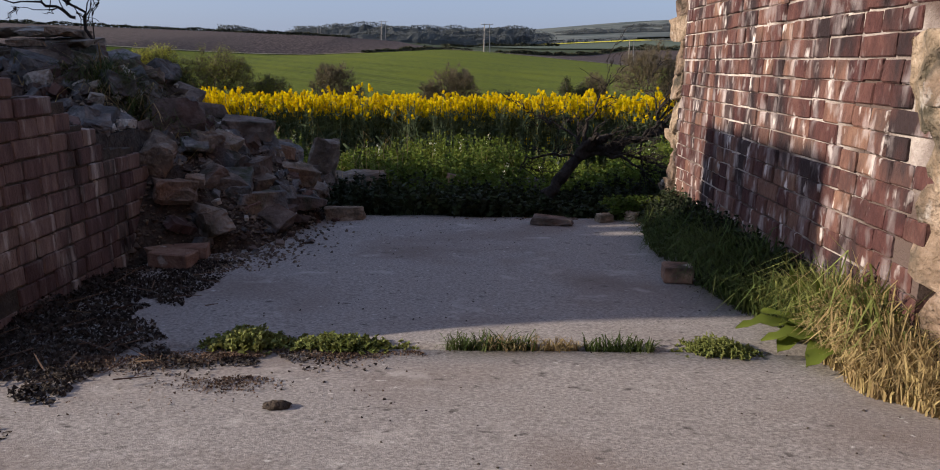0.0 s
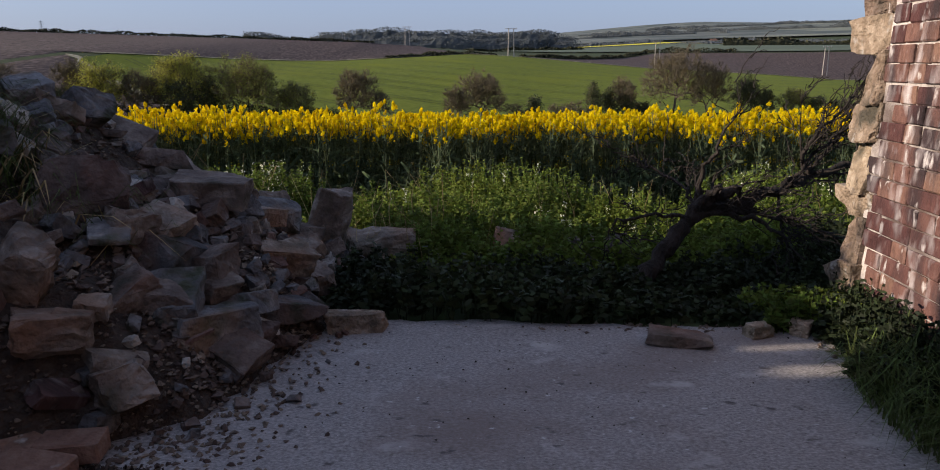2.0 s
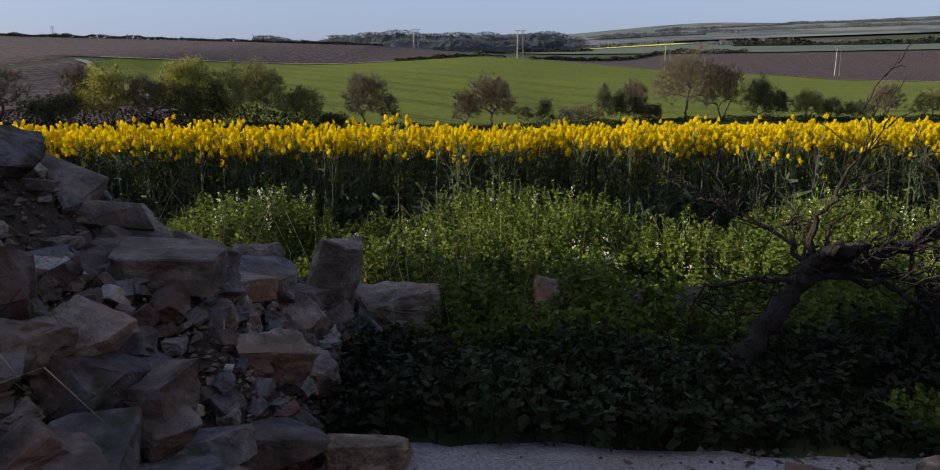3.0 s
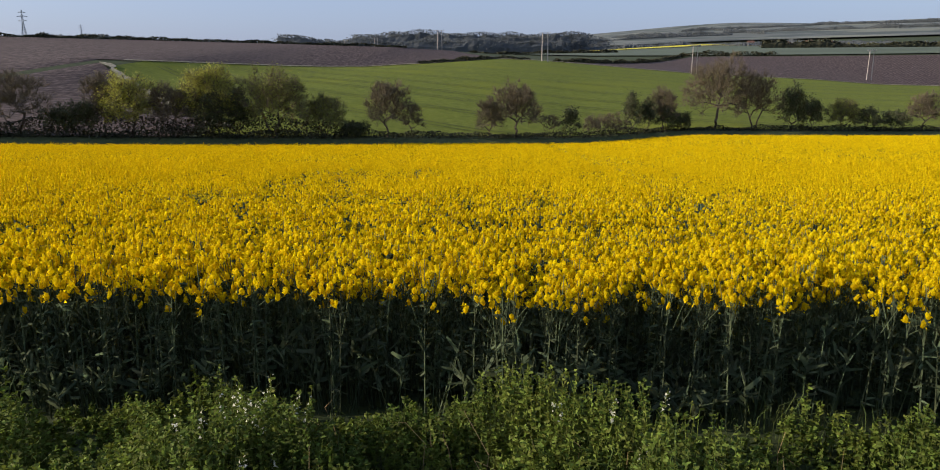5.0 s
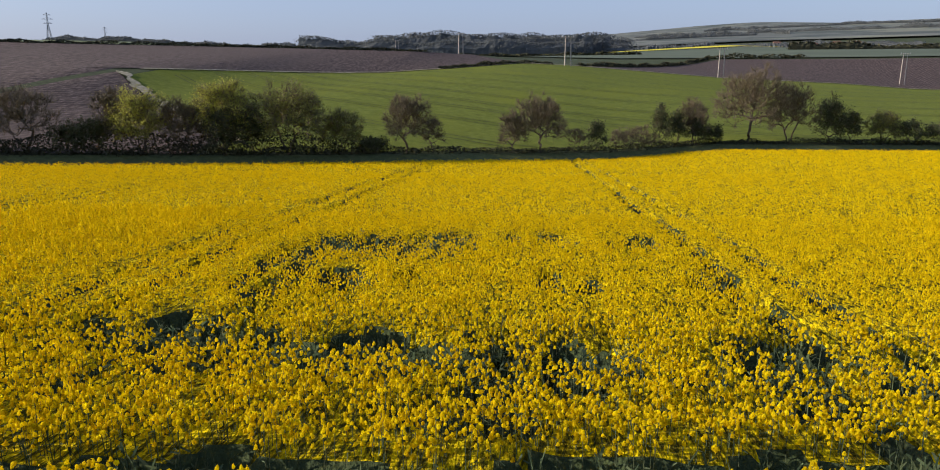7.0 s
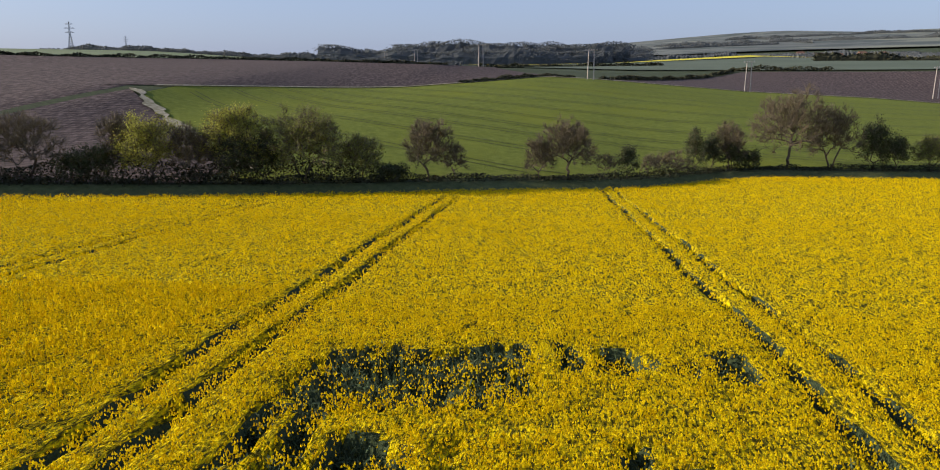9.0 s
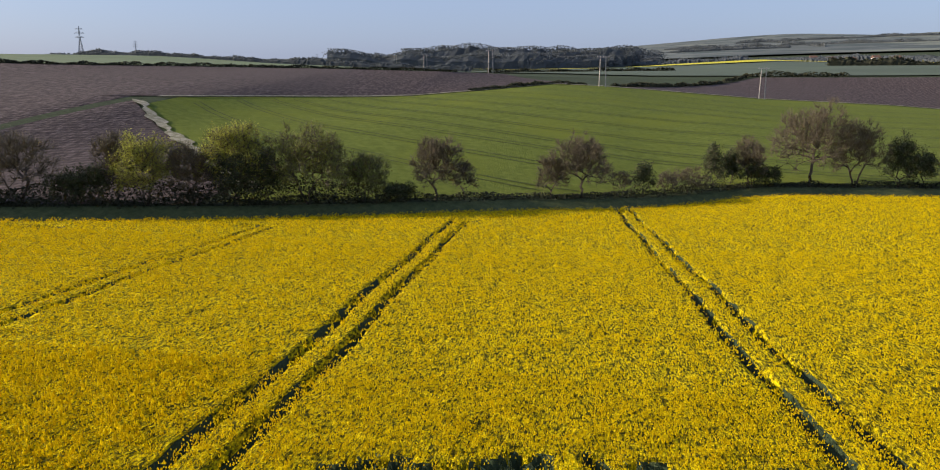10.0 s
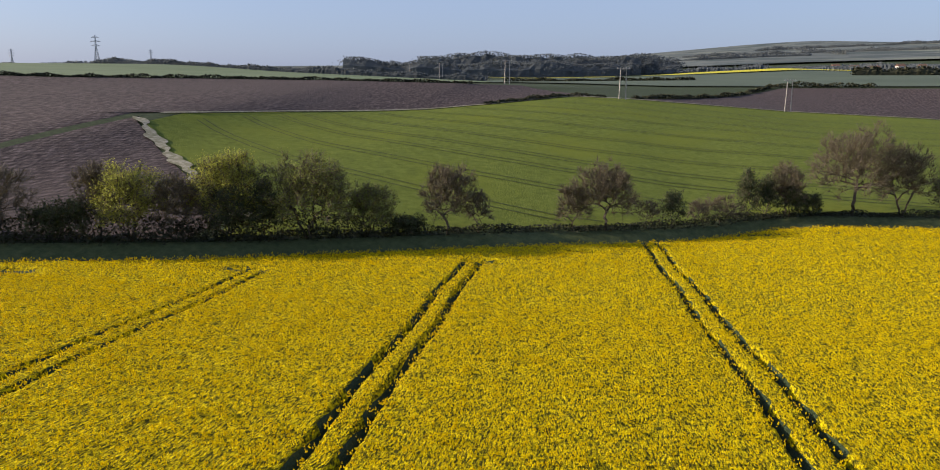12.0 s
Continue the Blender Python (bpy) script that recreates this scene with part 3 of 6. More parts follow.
def bare_plants(name, x, y, low, high, mat, label):
    """Rapeseed stalks without flowers, standing and leaning."""
    n = len(x)
    foot = np.stack([x, y, land(x, y)], 1)
    tall = RNG.uniform(low, high, n) * np.clip(0.75 + 0.5 * wobble(x, y, 0.4, 2.0), 0.3, 1.1)
    tip = foot + np.stack([RNG.normal(0, 0.09, n), RNG.normal(0, 0.09, n), tall], 1)
    lots = [(*tubes(foot, tip, np.full(n, 0.007), np.full(n, 0.004)), 0)]
    q = np.repeat(np.arange(n), 7)
    at = foot[q] + (tip - foot)[q] * RNG.uniform(0.4, 1.02, len(q))[:, None]
    out = unit_rows(RNG.normal(size=(len(q), 3)) * np.array([1, 1, 0.5]) + np.array([0, 0, 0.9]))
    lots.append((*ribbons(at, at + out * RNG.uniform(0.07, 0.19, len(q))[:, None], RNG.uniform(0.008, 0.024, len(q))), 0))
    v, p, i = join(*lots)
    tagged(new(name, mesh_of(name, v, p, [M[mat]], i)), label, "crop", kind="stuff")


x, y = RNG.uniform(-14, 11, 52000), RNG.uniform(13.0, 31, 52000)
k = (RNG.random(len(x)) > stand(x, y, 0.0) * 1.15) & (tram_gap(x, y) > 0.3)
bare_plants("rapeseed_bare_plants", x[k], y[k], 0.45, 1.0, "green", "blue-green rapeseed stalks without flowers in thin patches")
x, y = scatter(-9, 8, 9.6, 12.4, 60)
bare_plants("rapeseed_stalks", x, y, 0.5, 0.95, "stem", "dense green rapeseed stalks along the field's front")


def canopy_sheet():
    """A sheet standing in for the stalks and leaves below the flowers, with their shade painted into its colours."""
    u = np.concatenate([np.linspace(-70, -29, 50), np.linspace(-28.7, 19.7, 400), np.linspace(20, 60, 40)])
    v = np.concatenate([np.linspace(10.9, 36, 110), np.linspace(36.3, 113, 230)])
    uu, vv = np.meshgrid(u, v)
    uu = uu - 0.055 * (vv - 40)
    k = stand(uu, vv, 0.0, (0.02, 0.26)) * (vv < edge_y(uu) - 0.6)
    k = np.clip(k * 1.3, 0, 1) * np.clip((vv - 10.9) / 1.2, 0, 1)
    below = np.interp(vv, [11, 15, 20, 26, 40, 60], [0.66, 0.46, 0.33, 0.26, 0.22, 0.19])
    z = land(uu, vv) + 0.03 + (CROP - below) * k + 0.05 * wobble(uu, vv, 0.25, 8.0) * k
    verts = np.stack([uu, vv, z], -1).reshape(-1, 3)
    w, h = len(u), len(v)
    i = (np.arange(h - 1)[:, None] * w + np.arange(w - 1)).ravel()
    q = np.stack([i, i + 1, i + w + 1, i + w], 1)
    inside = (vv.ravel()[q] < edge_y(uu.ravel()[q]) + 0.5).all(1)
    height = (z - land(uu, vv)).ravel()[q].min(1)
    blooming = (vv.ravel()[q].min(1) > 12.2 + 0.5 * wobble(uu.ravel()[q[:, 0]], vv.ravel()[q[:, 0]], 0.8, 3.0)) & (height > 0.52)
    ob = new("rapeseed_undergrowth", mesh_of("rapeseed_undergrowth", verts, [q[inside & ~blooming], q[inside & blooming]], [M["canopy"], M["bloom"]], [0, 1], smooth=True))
    tagged(ob, "sheet below the rapeseed flowers, shade in its colours", "crop", kind="stuff")


canopy_sheet()


# ---- concrete yard ----
def slab(name, x0, x1, y0, y1, label, ragged):
    """A cast slab with a worn, uneven rim, on the fall of the yard."""
    bm = bmesh.new()
    nx, ny = 44, 40
    grid = []
    for j in range(ny + 1):
        row = []
        for i in range(nx + 1):
            x, y = x0 + (x1 - x0) * i / nx, y0 + (y1 - y0) * j / ny
            if j == ny:
                y += ragged * (noise.noise((x * 4, 3.3, 0)) + 0.5 * noise.noise((x * 17, 1.3, 0)))
            z = -0.03 * y + 0.010 * noise.noise((x * 1.1, y * 1.1, 5)) + 0.004 * noise.noise((x * 7, y * 7, 9))
            row.append(bm.verts.new((x, y, z)))
        grid.append(row)
    for j in range(ny):
        for i in range(nx):
            bm.faces.new((grid[j][i], grid[j][i + 1], grid[j + 1][i + 1], grid[j + 1][i]))
    rim = [e for e in bm.edges if e.is_boundary]
    down = bmesh.ops.extrude_edge_only(bm, edges=rim)["geom"]
    for v in down:
        if isinstance(v, bmesh.types.BMVert):
            v.co.z -= 0.14
    ob = new(name, from_bm(name, bm, M["concrete"], True))
    return tagged(ob, label, "concrete slab", kind="structure")


slab("pavement", -3.2, 3.2, -4.0, 2.245, "sunlit rough concrete yard slab, stained and gritty", 0.006)
slab("pavement_back", -1.62, 1.31, 2.285, 4.68, "shaded rough concrete slab running to the weeds", 0.05)


# ---- brick walls ----
BW, BH, BD, J = 0.108, 0.0695, 0.215, 0.006
LEVEL = 0.946


def brick_mesh(width, height, depth, seed, mat="brick"):
    """One worn brick: its face towards -x, its corner knocked off a little."""
    rnd = random.Random(seed)
    bm = bmesh.new()
    bmesh.ops.create_cube(bm, size=1.0, matrix=Matrix.Diagonal((depth, width, height, 1)))
    bmesh.ops.bevel(bm, geom=bm.edges[:], offset=0.005, segments=1, affect="EDGES")
    for v in bm.verts:
        v.co += Vector([rnd.uniform(-0.0022, 0.0022) for _ in range(3)])
    return from_bm("brick", bm, M[mat])


def brick_wall(name, face_x, side, y0, y1, top_of, bottom, label, limit, thick=0.33, sink=0.009, mat="brick", joint="mortar"):
    """A wall along y: a core of mortar, and bricks whose faces stand proud of it. side: 1 faces -x, -1 faces +x."""
    rnd = random.Random(name)
    bm = bmesh.new()
    n = 14
    for k in range(n):
        ya, yb = y0 + (y1 - y0) * k / n, y0 + (y1 - y0) * (k + 1) / n
        top = min(top_of(ya), top_of(yb)) - 0.012
        if top > bottom:
            m = Matrix.Translation((face_x + side * (sink + thick / 2), (ya + yb) / 2, (top + bottom) / 2)) @ Matrix.Diagonal((thick, yb - ya + 0.002, top - bottom, 1))
            bmesh.ops.create_cube(bm, size=1.0, matrix=m)
    wall = tagged(new(name, from_bm(name, bm, M[joint])), label, "wall", kind="structure")
    heads = [brick_mesh(BW, BH, 0.10, s, mat) for s in range(6)]
    longs = [brick_mesh(BD + 0.005, BH, 0.10, s + 10, mat) for s in range(6)]
    places = []
    first = math.floor((bottom - LEVEL) / (BH + J))
    for c in range(first, 40):
        z = LEVEL + J / 2 + BH / 2 + c * (BH + J)
        y = y0 - rnd.uniform(0.0, 0.12)
        while y < y1:
            is_long = rnd.random() < (0.30 if c % 2 else 0.08)
            w = (BD + 0.005 if is_long else BW) * rnd.uniform(0.97, 1.03)
            yc = y + w / 2
            y += w + 0.006 * rnd.uniform(0.6, 1.3)
            if z + BH / 2 > top_of(yc) or yc + w / 2 > y1 + 0.02 or yc - w / 2 < y0 - 0.02:
                continue
            places.append((z, yc, longs if is_long else heads))
    places.sort(key=lambda p: abs(p[0] - 0.55) * 0.9 + abs(p[1] - 3.9) * 0.5)
    rest = bmesh.new()
    for k, (z, yc, meshes) in enumerate(places):
        m = pose(face_x + side * (0.05 + rnd.uniform(-0.004, 0.004)), yc, z + rnd.uniform(-0.003, 0.003), rnd.uniform(-1, 1), rnd.uniform(-1, 1), rnd.uniform(-1.2, 1.2))
        me = rnd.choice(meshes)
        if k < limit:
            ob = new("brick", me)
            ob.parent, ob.matrix_local = wall, m
        else:
            start = len(rest.verts)
            rest.from_mesh(me)
            rest.verts.ensure_lookup_table()
            bmesh.ops.transform(rest, matrix=m, verts=rest.verts[start:])
    if len(rest.verts):
        tagged(part("brickwork", rest, M[mat], wall, "old red bricks with pale streaks"), kind="stuff")
    else:
        rest.free()
    return wall


# ---- stones ----
def stone_mesh(seed, size, flat=1.0, mat="stone", fine=True):
    """An angular broken stone: the hull of a few points in a box, its edges worn, its faces uneven."""
    rnd = random.Random(seed)
    bm = bmesh.new()
    bmesh.ops.create_cube(bm, size=1.0)
    for v in bm.verts:
        v.co = Vector((v.co.x * size[0], v.co.y * size[1], v.co.z * size[2] * flat)) + Vector([rnd.uniform(-0.10, 0.10) * s for s in size])
    for _ in range(4):
        n = Vector((rnd.uniform(-1, 1) / size[0], rnd.uniform(-1, 1) / size[1], rnd.uniform(-0.8, 0.8) / size[2])).normalized()
        far = max(v.co.dot(n) for v in bm.verts)
        cut = bmesh.ops.bisect_plane(bm, geom=bm.verts[:] + bm.edges[:] + bm.faces[:], plane_co=n * far * rnd.uniform(0.62, 0.88), plane_no=n, clear_outer=True)
        rim = [e for e in cut["geom_cut"] if isinstance(e, bmesh.types.BMEdge)]
        if rim:
            bmesh.ops.contextual_create(bm, geom=rim)
    bmesh.ops.bevel(bm, geom=bm.edges[:], offset=min(size) * 0.035, segments=1, affect="EDGES")
    bmesh.ops.triangulate(bm, faces=bm.faces[:])
    bmesh.ops.subdivide_edges(bm, edges=[e for e in bm.edges if e.calc_length() > min(size) * 0.3], cuts=1)
    bmesh.ops.triangulate(bm, faces=bm.faces[:])
    if fine:
        bmesh.ops.subdivide_edges(bm, edges=[e for e in bm.edges if e.calc_length() > min(size) * 0.2], cuts=1)
        bmesh.ops.triangulate(bm, faces=bm.faces[:])
    for v in bm.verts:
        at = v.co / max(size) + Vector((seed, 0, 0))
        v.co += v.co.normalized() * min(size) * (0.10 * noise.noise(at * 5) + 0.07 * noise.noise(at * 13) + 0.07 * noise.noise(at * 31))
    return from_bm("stone", bm, M[mat])


def heap(x, y):
    """Height of the rubble heap that lies against and over the broken wall, for arrays."""
    x, y = np.asarray(x, float), np.asarray(y, float)
    foot = np.interp(y, [2.2, 3.2, 3.7, 4.6, 5.3, 6.6, 7.2], [-1.75, -1.72, -1.15, -0.98, -1.1, -1.1, -1.9])
    rise = np.clip(foot - x, 0, 3)
    ridge = np.interp(x, [-2.7, -2.3, -2.08, -1.98, -1.88, -1.5, -1.3, -1.1, -1.0], [1.06, 1.00, 0.93, 0.78, 0.62, 0.55, 0.45, 0.32, 0.2])
    z = np.minimum(0.98 * rise, ridge * np.interp(y, [2.2, 3.2, 3.85, 4.2, 4.6, 4.95, 5.4, 6.0, 6.7, 7.3], [0.25, 0.58, 0.74, 0.92, 1.0, 1.0, 0.78, 0.5, 0.3, 0]))
    cap = np.interp(y, [1.9, 2.25, 2.6, 4.9, 5.4, 6.0, 6.8, 7.6], [0.0, 0.7, 1.15, 1.15, 0.72, 0.42, 0.18, 0.0])
    wall = (x < -1.72) & (y < 3.85)
    z = np.where(wall, np.interp(y, [1.9, 2.3, 2.9, 3.3, 3.85], [0.0, 0.84, 0.76, 0.64, 0.58]), z)
    z = np.minimum(z, cap) * (1 + 0.10 * wobble(x, y, 0.23, 2.0)) + 0.03 * wobble(x, y, 0.12, 5.0) * (rise > 0)
    return z


def heap_sheet():
    u, v = np.linspace(-5.2, -0.8, 110), np.linspace(1.7, 7.8, 150)
    uu, vv = np.meshgrid(u, v)
    z = land(uu, vv) + heap(uu, vv) - 0.012 + np.where(heap(uu, vv) < 0.02, -0.06, 0)
    verts = np.stack([uu, vv, z], -1).reshape(-1, 3)
    i = (np.arange(149)[:, None] * 110 + np.arange(109)).ravel()
    ob = new("rubble_heap", mesh_of("rubble_heap", verts, [np.stack([i, i + 1, i + 111, i + 110], 1)], [M["soil"]], smooth=True))
    tagged(ob, "dark soil and mortar heap of a collapsed wall", "rubble heap", kind="structure")


heap_sheet()
STONE = dict(label="broken grey-brown building stone lying in the rubble heap", category="stone", group="stones of the rubble heap")
pool = [stone_mesh(s, ((0.30, 0.20, 0.13), (0.24, 0.20, 0.15), (0.34, 0.16, 0.09), (0.20, 0.17, 0.15))[s % 4]) for s in range(7)]
pool += [stone_mesh(s + 40, ((0.30, 0.20, 0.13), (0.22, 0.19, 0.14), (0.28, 0.17, 0.08))[s % 3], mat="stone_grey") for s in range(7)]
pool += [stone_mesh(s + 60, (0.15, 0.12, 0.10), mat="stone_pale") for s in range(2)]
pool += [stone_mesh(s + 70, (0.21, 0.105, 0.07), mat="brick_dark") for s in range(3)]


def put_stone(me, x, y, z, turn, tilt, roll, scale):
    ob = new("stone", me)
    ob.matrix_world = pose(x, y, z, tilt, roll, turn) @ Matrix.Scale(scale, 4)
    return tagged(ob, **STONE)


rnd = random.Random(5)
count = 0
while count < 300:
    x, y = rnd.uniform(-2.7, -0.85), rnd.uniform(2.6, 6.4)
    h = float(heap(x, y))
    edge = h < 0.03
    if edge and (rnd.random() > 0.25 or float(heap(x - 0.2, y)) < 0.03) or (y < 3.75 and -1.74 < x < -1.5):
        continue
    s = rnd.choice((0.22, 0.28, 0.34, 0.4, 0.5, 0.62, 0.8, 1.0)) * (0.4 if edge else 1.0) * (0.75 if y < 3.6 else 1.0)
    z = float(land(x, y)) + h + 0.03 * s
    put_stone(rnd.choice(pool), x, y, z, rnd.uniform(0, 360), rnd.uniform(-28, 28), rnd.uniform(-28, 28), s)
    count += 1


def rubble(name, n, seed, mat, label):
    """Fist-sized broken stones between the large ones, joined."""
    gen = np.random.default_rng(seed)
    shapes = [stone_mesh(900 + seed * 10 + k, (1.0, gen.uniform(0.6, 0.9), gen.uniform(0.4, 0.7)), mat=mat, fine=False) for k in range(5)]
    base = []
    for me in shapes:
        co = np.empty(len(me.vertices) * 3)
        me.vertices.foreach_get("co", co)
        base.append((co.reshape(-1, 3), np.array([p.vertices[:] for p in me.polygons])))
        bpy.data.meshes.remove(me)
    verts, polys, at = [], [], 0
    while n:
        x, y = gen.uniform(-2.7, -0.8), gen.uniform(2.6, 6.5)
        h = float(heap(x, y))
        if h < 0.02 and (gen.random() > 0.3 or float(heap(x - 0.25, y)) < 0.03) or (y < 3.8 and -1.74 < x < -1.45):
            continue
        n -= 1
        v, f = base[gen.integers(5)]
        m = np.array(pose(x, y, float(land(x, y)) + h + 0.01, gen.uniform(-40, 40), gen.uniform(-40, 40), gen.uniform(0, 360)))
        s = gen.uniform(0.03, 0.10) * (0.5 if h < 0.05 else 1)
        verts.append((v * s) @ m[:3, :3].T + m[:3, 3])
        polys.append(f + at)
        at += len(v)
    tagged(new(name, mesh_of(name, np.concatenate(verts), [np.concatenate(polys)], [M[mat]])), label, "rubble", kind="stuff")


rubble("rubble_stones", 420, 1, "stone", "small brown broken stones in the heap")
rubble("rubble_stones", 420, 2, "stone_grey", "small grey broken stones in the heap")
rubble("rubble_mortar", 130, 3, "stone_pale", "pale lumps of old mortar in the heap")


# ---- trees ----
M["bark"] = material("bark", [(0.3, (0.045, 0.035, 0.028)), (0.7, (0.11, 0.09, 0.07))], 9, 6, 0.95, 0.8, 30)
M["leaf_willow"] = material("willow_leaf", [(0.3, (0.22, 0.23, 0.04)), (0.7, (0.38, 0.38, 0.08))], 0.9, 4, 0.8, 0, island=0.3, through=0.55)
M["leaf_olive"] = material("olive_leaf", [(0.3, (0.13, 0.15, 0.04)), (0.7, (0.24, 0.25, 0.065))], 0.9, 4, 0.8, 0, island=0.3, through=0.35)
M["twig"] = material("fine_twigs", [(0.3, (0.085, 0.07, 0.048)), (0.7, (0.15, 0.125, 0.088))], 2, 3, 0.9, 0, island=0.2)
M["leaf_dark"] = material("ivy_leaf", [(0.3, (0.04, 0.052, 0.024)), (0.7, (0.09, 0.10, 0.045))], 0.9, 4, 0.8, 0, island=0.3, through=0.3)
M["leaf_brown"] = material("budding_twigs", [(0.3, (0.10, 0.086, 0.04)), (0.7, (0.175, 0.15, 0.075))], 0.9, 4, 0.85, 0, island=0.3, through=0.25)


def grow(seed, height, width, stems, low, count):
    """The limbs of a tree: nodes with their parents and thickness. Twig ends fill a rounded, uneven dome, and each joins the nearest limb below it."""
    gen = np.random.default_rng(seed)
    dirs = unit_rows(gen.normal(size=(count, 3)))
    dirs[:, 2] = np.where(dirs[:, 2] < -0.55, -dirs[:, 2], dirs[:, 2])
    lump = 1 + 0.16 * np.sin(3 * np.arctan2(dirs[:, 1], dirs[:, 0]) + seed) + 0.10 * np.sin(7 * dirs[:, 0] + 5 * dirs[:, 2] + seed)
    reach = gen.random(count) ** 0.38 * lump
    mid = 0.5 * (1 + low)
    ends = dirs * reach[:, None] * np.array([0.5 * width, 0.5 * width, (1 - mid) * height * 1.05]) + np.array([0, 0, mid * height])
    ends = ends[ends[:, 2] > low * height * 0.6]
    nodes, parent = [np.array([0, 0, -0.2])], [-1]
    for k in range(stems):
        a = 6.283 * (k + gen.uniform(-0.2, 0.2)) / stems
        out = np.array([math.cos(a), math.sin(a), 0]) * (0.0 if stems == 1 else 0.10 * width)
        last, top = 0, height * (low + 0.10) if stems == 1 else height * (low + 0.14)
        for j in range(1, 5):
            nodes.append(out * (0.25 + 0.75 * j / 4) + np.array([gen.normal(0, 0.012 * height), gen.normal(0, 0.012 * height), top * j / 4]))
            parent.append(last)
            last = len(nodes) - 1
    base = np.array([0, 0, low * height])
    for e in ends[np.argsort(np.linalg.norm(ends - base, axis=1))]:
        have = np.array(nodes)
        gap = e - have
        cost = np.linalg.norm(gap, axis=1) + 0.9 * np.maximum(0, -gap[:, 2]) + 0.12 * np.linalg.norm(have - base, axis=1)
        cost[0] = 99.0
        at = int(np.argmin(cost))
        start, last = have[at], at
        steps = max(1, min(5, int(np.linalg.norm(e - start) / 0.5)))
        sag = np.array([0, 0, 0.10]) * np.linalg.norm(e - start)
        for j in range(1, steps + 1):
            t = j / steps
            nodes.append(start + (e - start) * t + sag * math.sin(math.pi * t) + gen.normal(0, 0.03, 3) * (j < steps))
            parent.append(last)
            last = len(nodes) - 1
    nodes, parent = np.array(nodes), np.array(parent)
    load = np.zeros(len(nodes))
    for k in range(len(nodes) - 1, 0, -1):
        load[k] = max(load[k], 1)
        load[parent[k]] += load[k]
    return nodes, parent, 0.015 * load ** 0.46 * (height / 6.0) ** 0.5, ends


def tree(place, seed, height, width, kind, label):
    """A tree: trunk with limbs, and a crown of fine twigs and small leaves."""
    stems = {"willow": 3, "olive": 5, "brown": 1, "bare": 2, "dark": 4}[kind]
    low = {"willow": 0.12, "olive": 0.07, "brown": 0.09, "bare": 0.10, "dark": 0.04}[kind]
    count = int(np.clip(16 * height * width ** 0.8, 90, 560))
    nodes, parent, thick, ends = grow(seed, height, width, stems, low, count)
    gen = np.random.default_rng(seed)
    thing = empty("tree", place)
    b, t, r0, r1 = nodes[parent[1:]], nodes[1:], thick[parent[1:]], thick[1:]
    r0 = np.minimum(r0, r1 * 1.6)
    stout = r1 > 0.028
    lots = [(*tubes(b[stout], t[stout], r0[stout], r1[stout]), 0), (*ribbons(b[~stout], t[~stout], np.maximum(r1[~stout], 0.018)), 0)]
    v, p, i = join(*lots)
    part("trunk", mesh_of("trunk", v, p, [M["bark"]], i), None, thing, "dark trunk and spreading limbs")
    # twigs fan out from the limb ends, leaves sit along them
    twigs, leaves, size = {"willow": (9, 40, 0.062), "olive": (12, 34, 0.06), "brown": (17, 11, 0.052), "bare": (11, 4, 0.045), "dark": (4, 26, 0.075)}[kind]
    k = np.repeat(np.arange(len(ends)), twigs)
    away = unit_rows(ends[k] - np.array([0, 0, 0.35 * height])) * 0.8 + gen.normal(0, 0.55, (len(k), 3)) + np.array([0, 0, 0.25])
    tip = ends[k] + unit_rows(away) * gen.uniform(0.3, 0.9, len(k))[:, None] * (height / 6.5) ** 0.5
    lots = [(*ribbons(ends[k], tip, np.full(len(k), 0.016)), 1)]
    j = gen.integers(0, len(k), len(ends) * leaves)
    c = ends[k[j]] + (tip[j] - ends[k[j]]) * gen.uniform(0, 1.1, len(j))[:, None] + gen.normal(0, 0.17, (len(j), 3))
    lots.append((*bits(c, gen.uniform(0.5, 1.3, len(c)) * size), 0))
    v, p, i = join(*lots)
    leaf = {"willow": "leaf_willow", "olive": "leaf_olive", "brown": "leaf_brown", "bare": "leaf_brown", "dark": "leaf_dark"}[kind]
    part("crown", mesh_of("crown", v, p, [M[leaf], M["twig"]], i), None, thing, "fine open crown of twigs")
    return tagged(thing, label, "tree", "trees along the hedge")


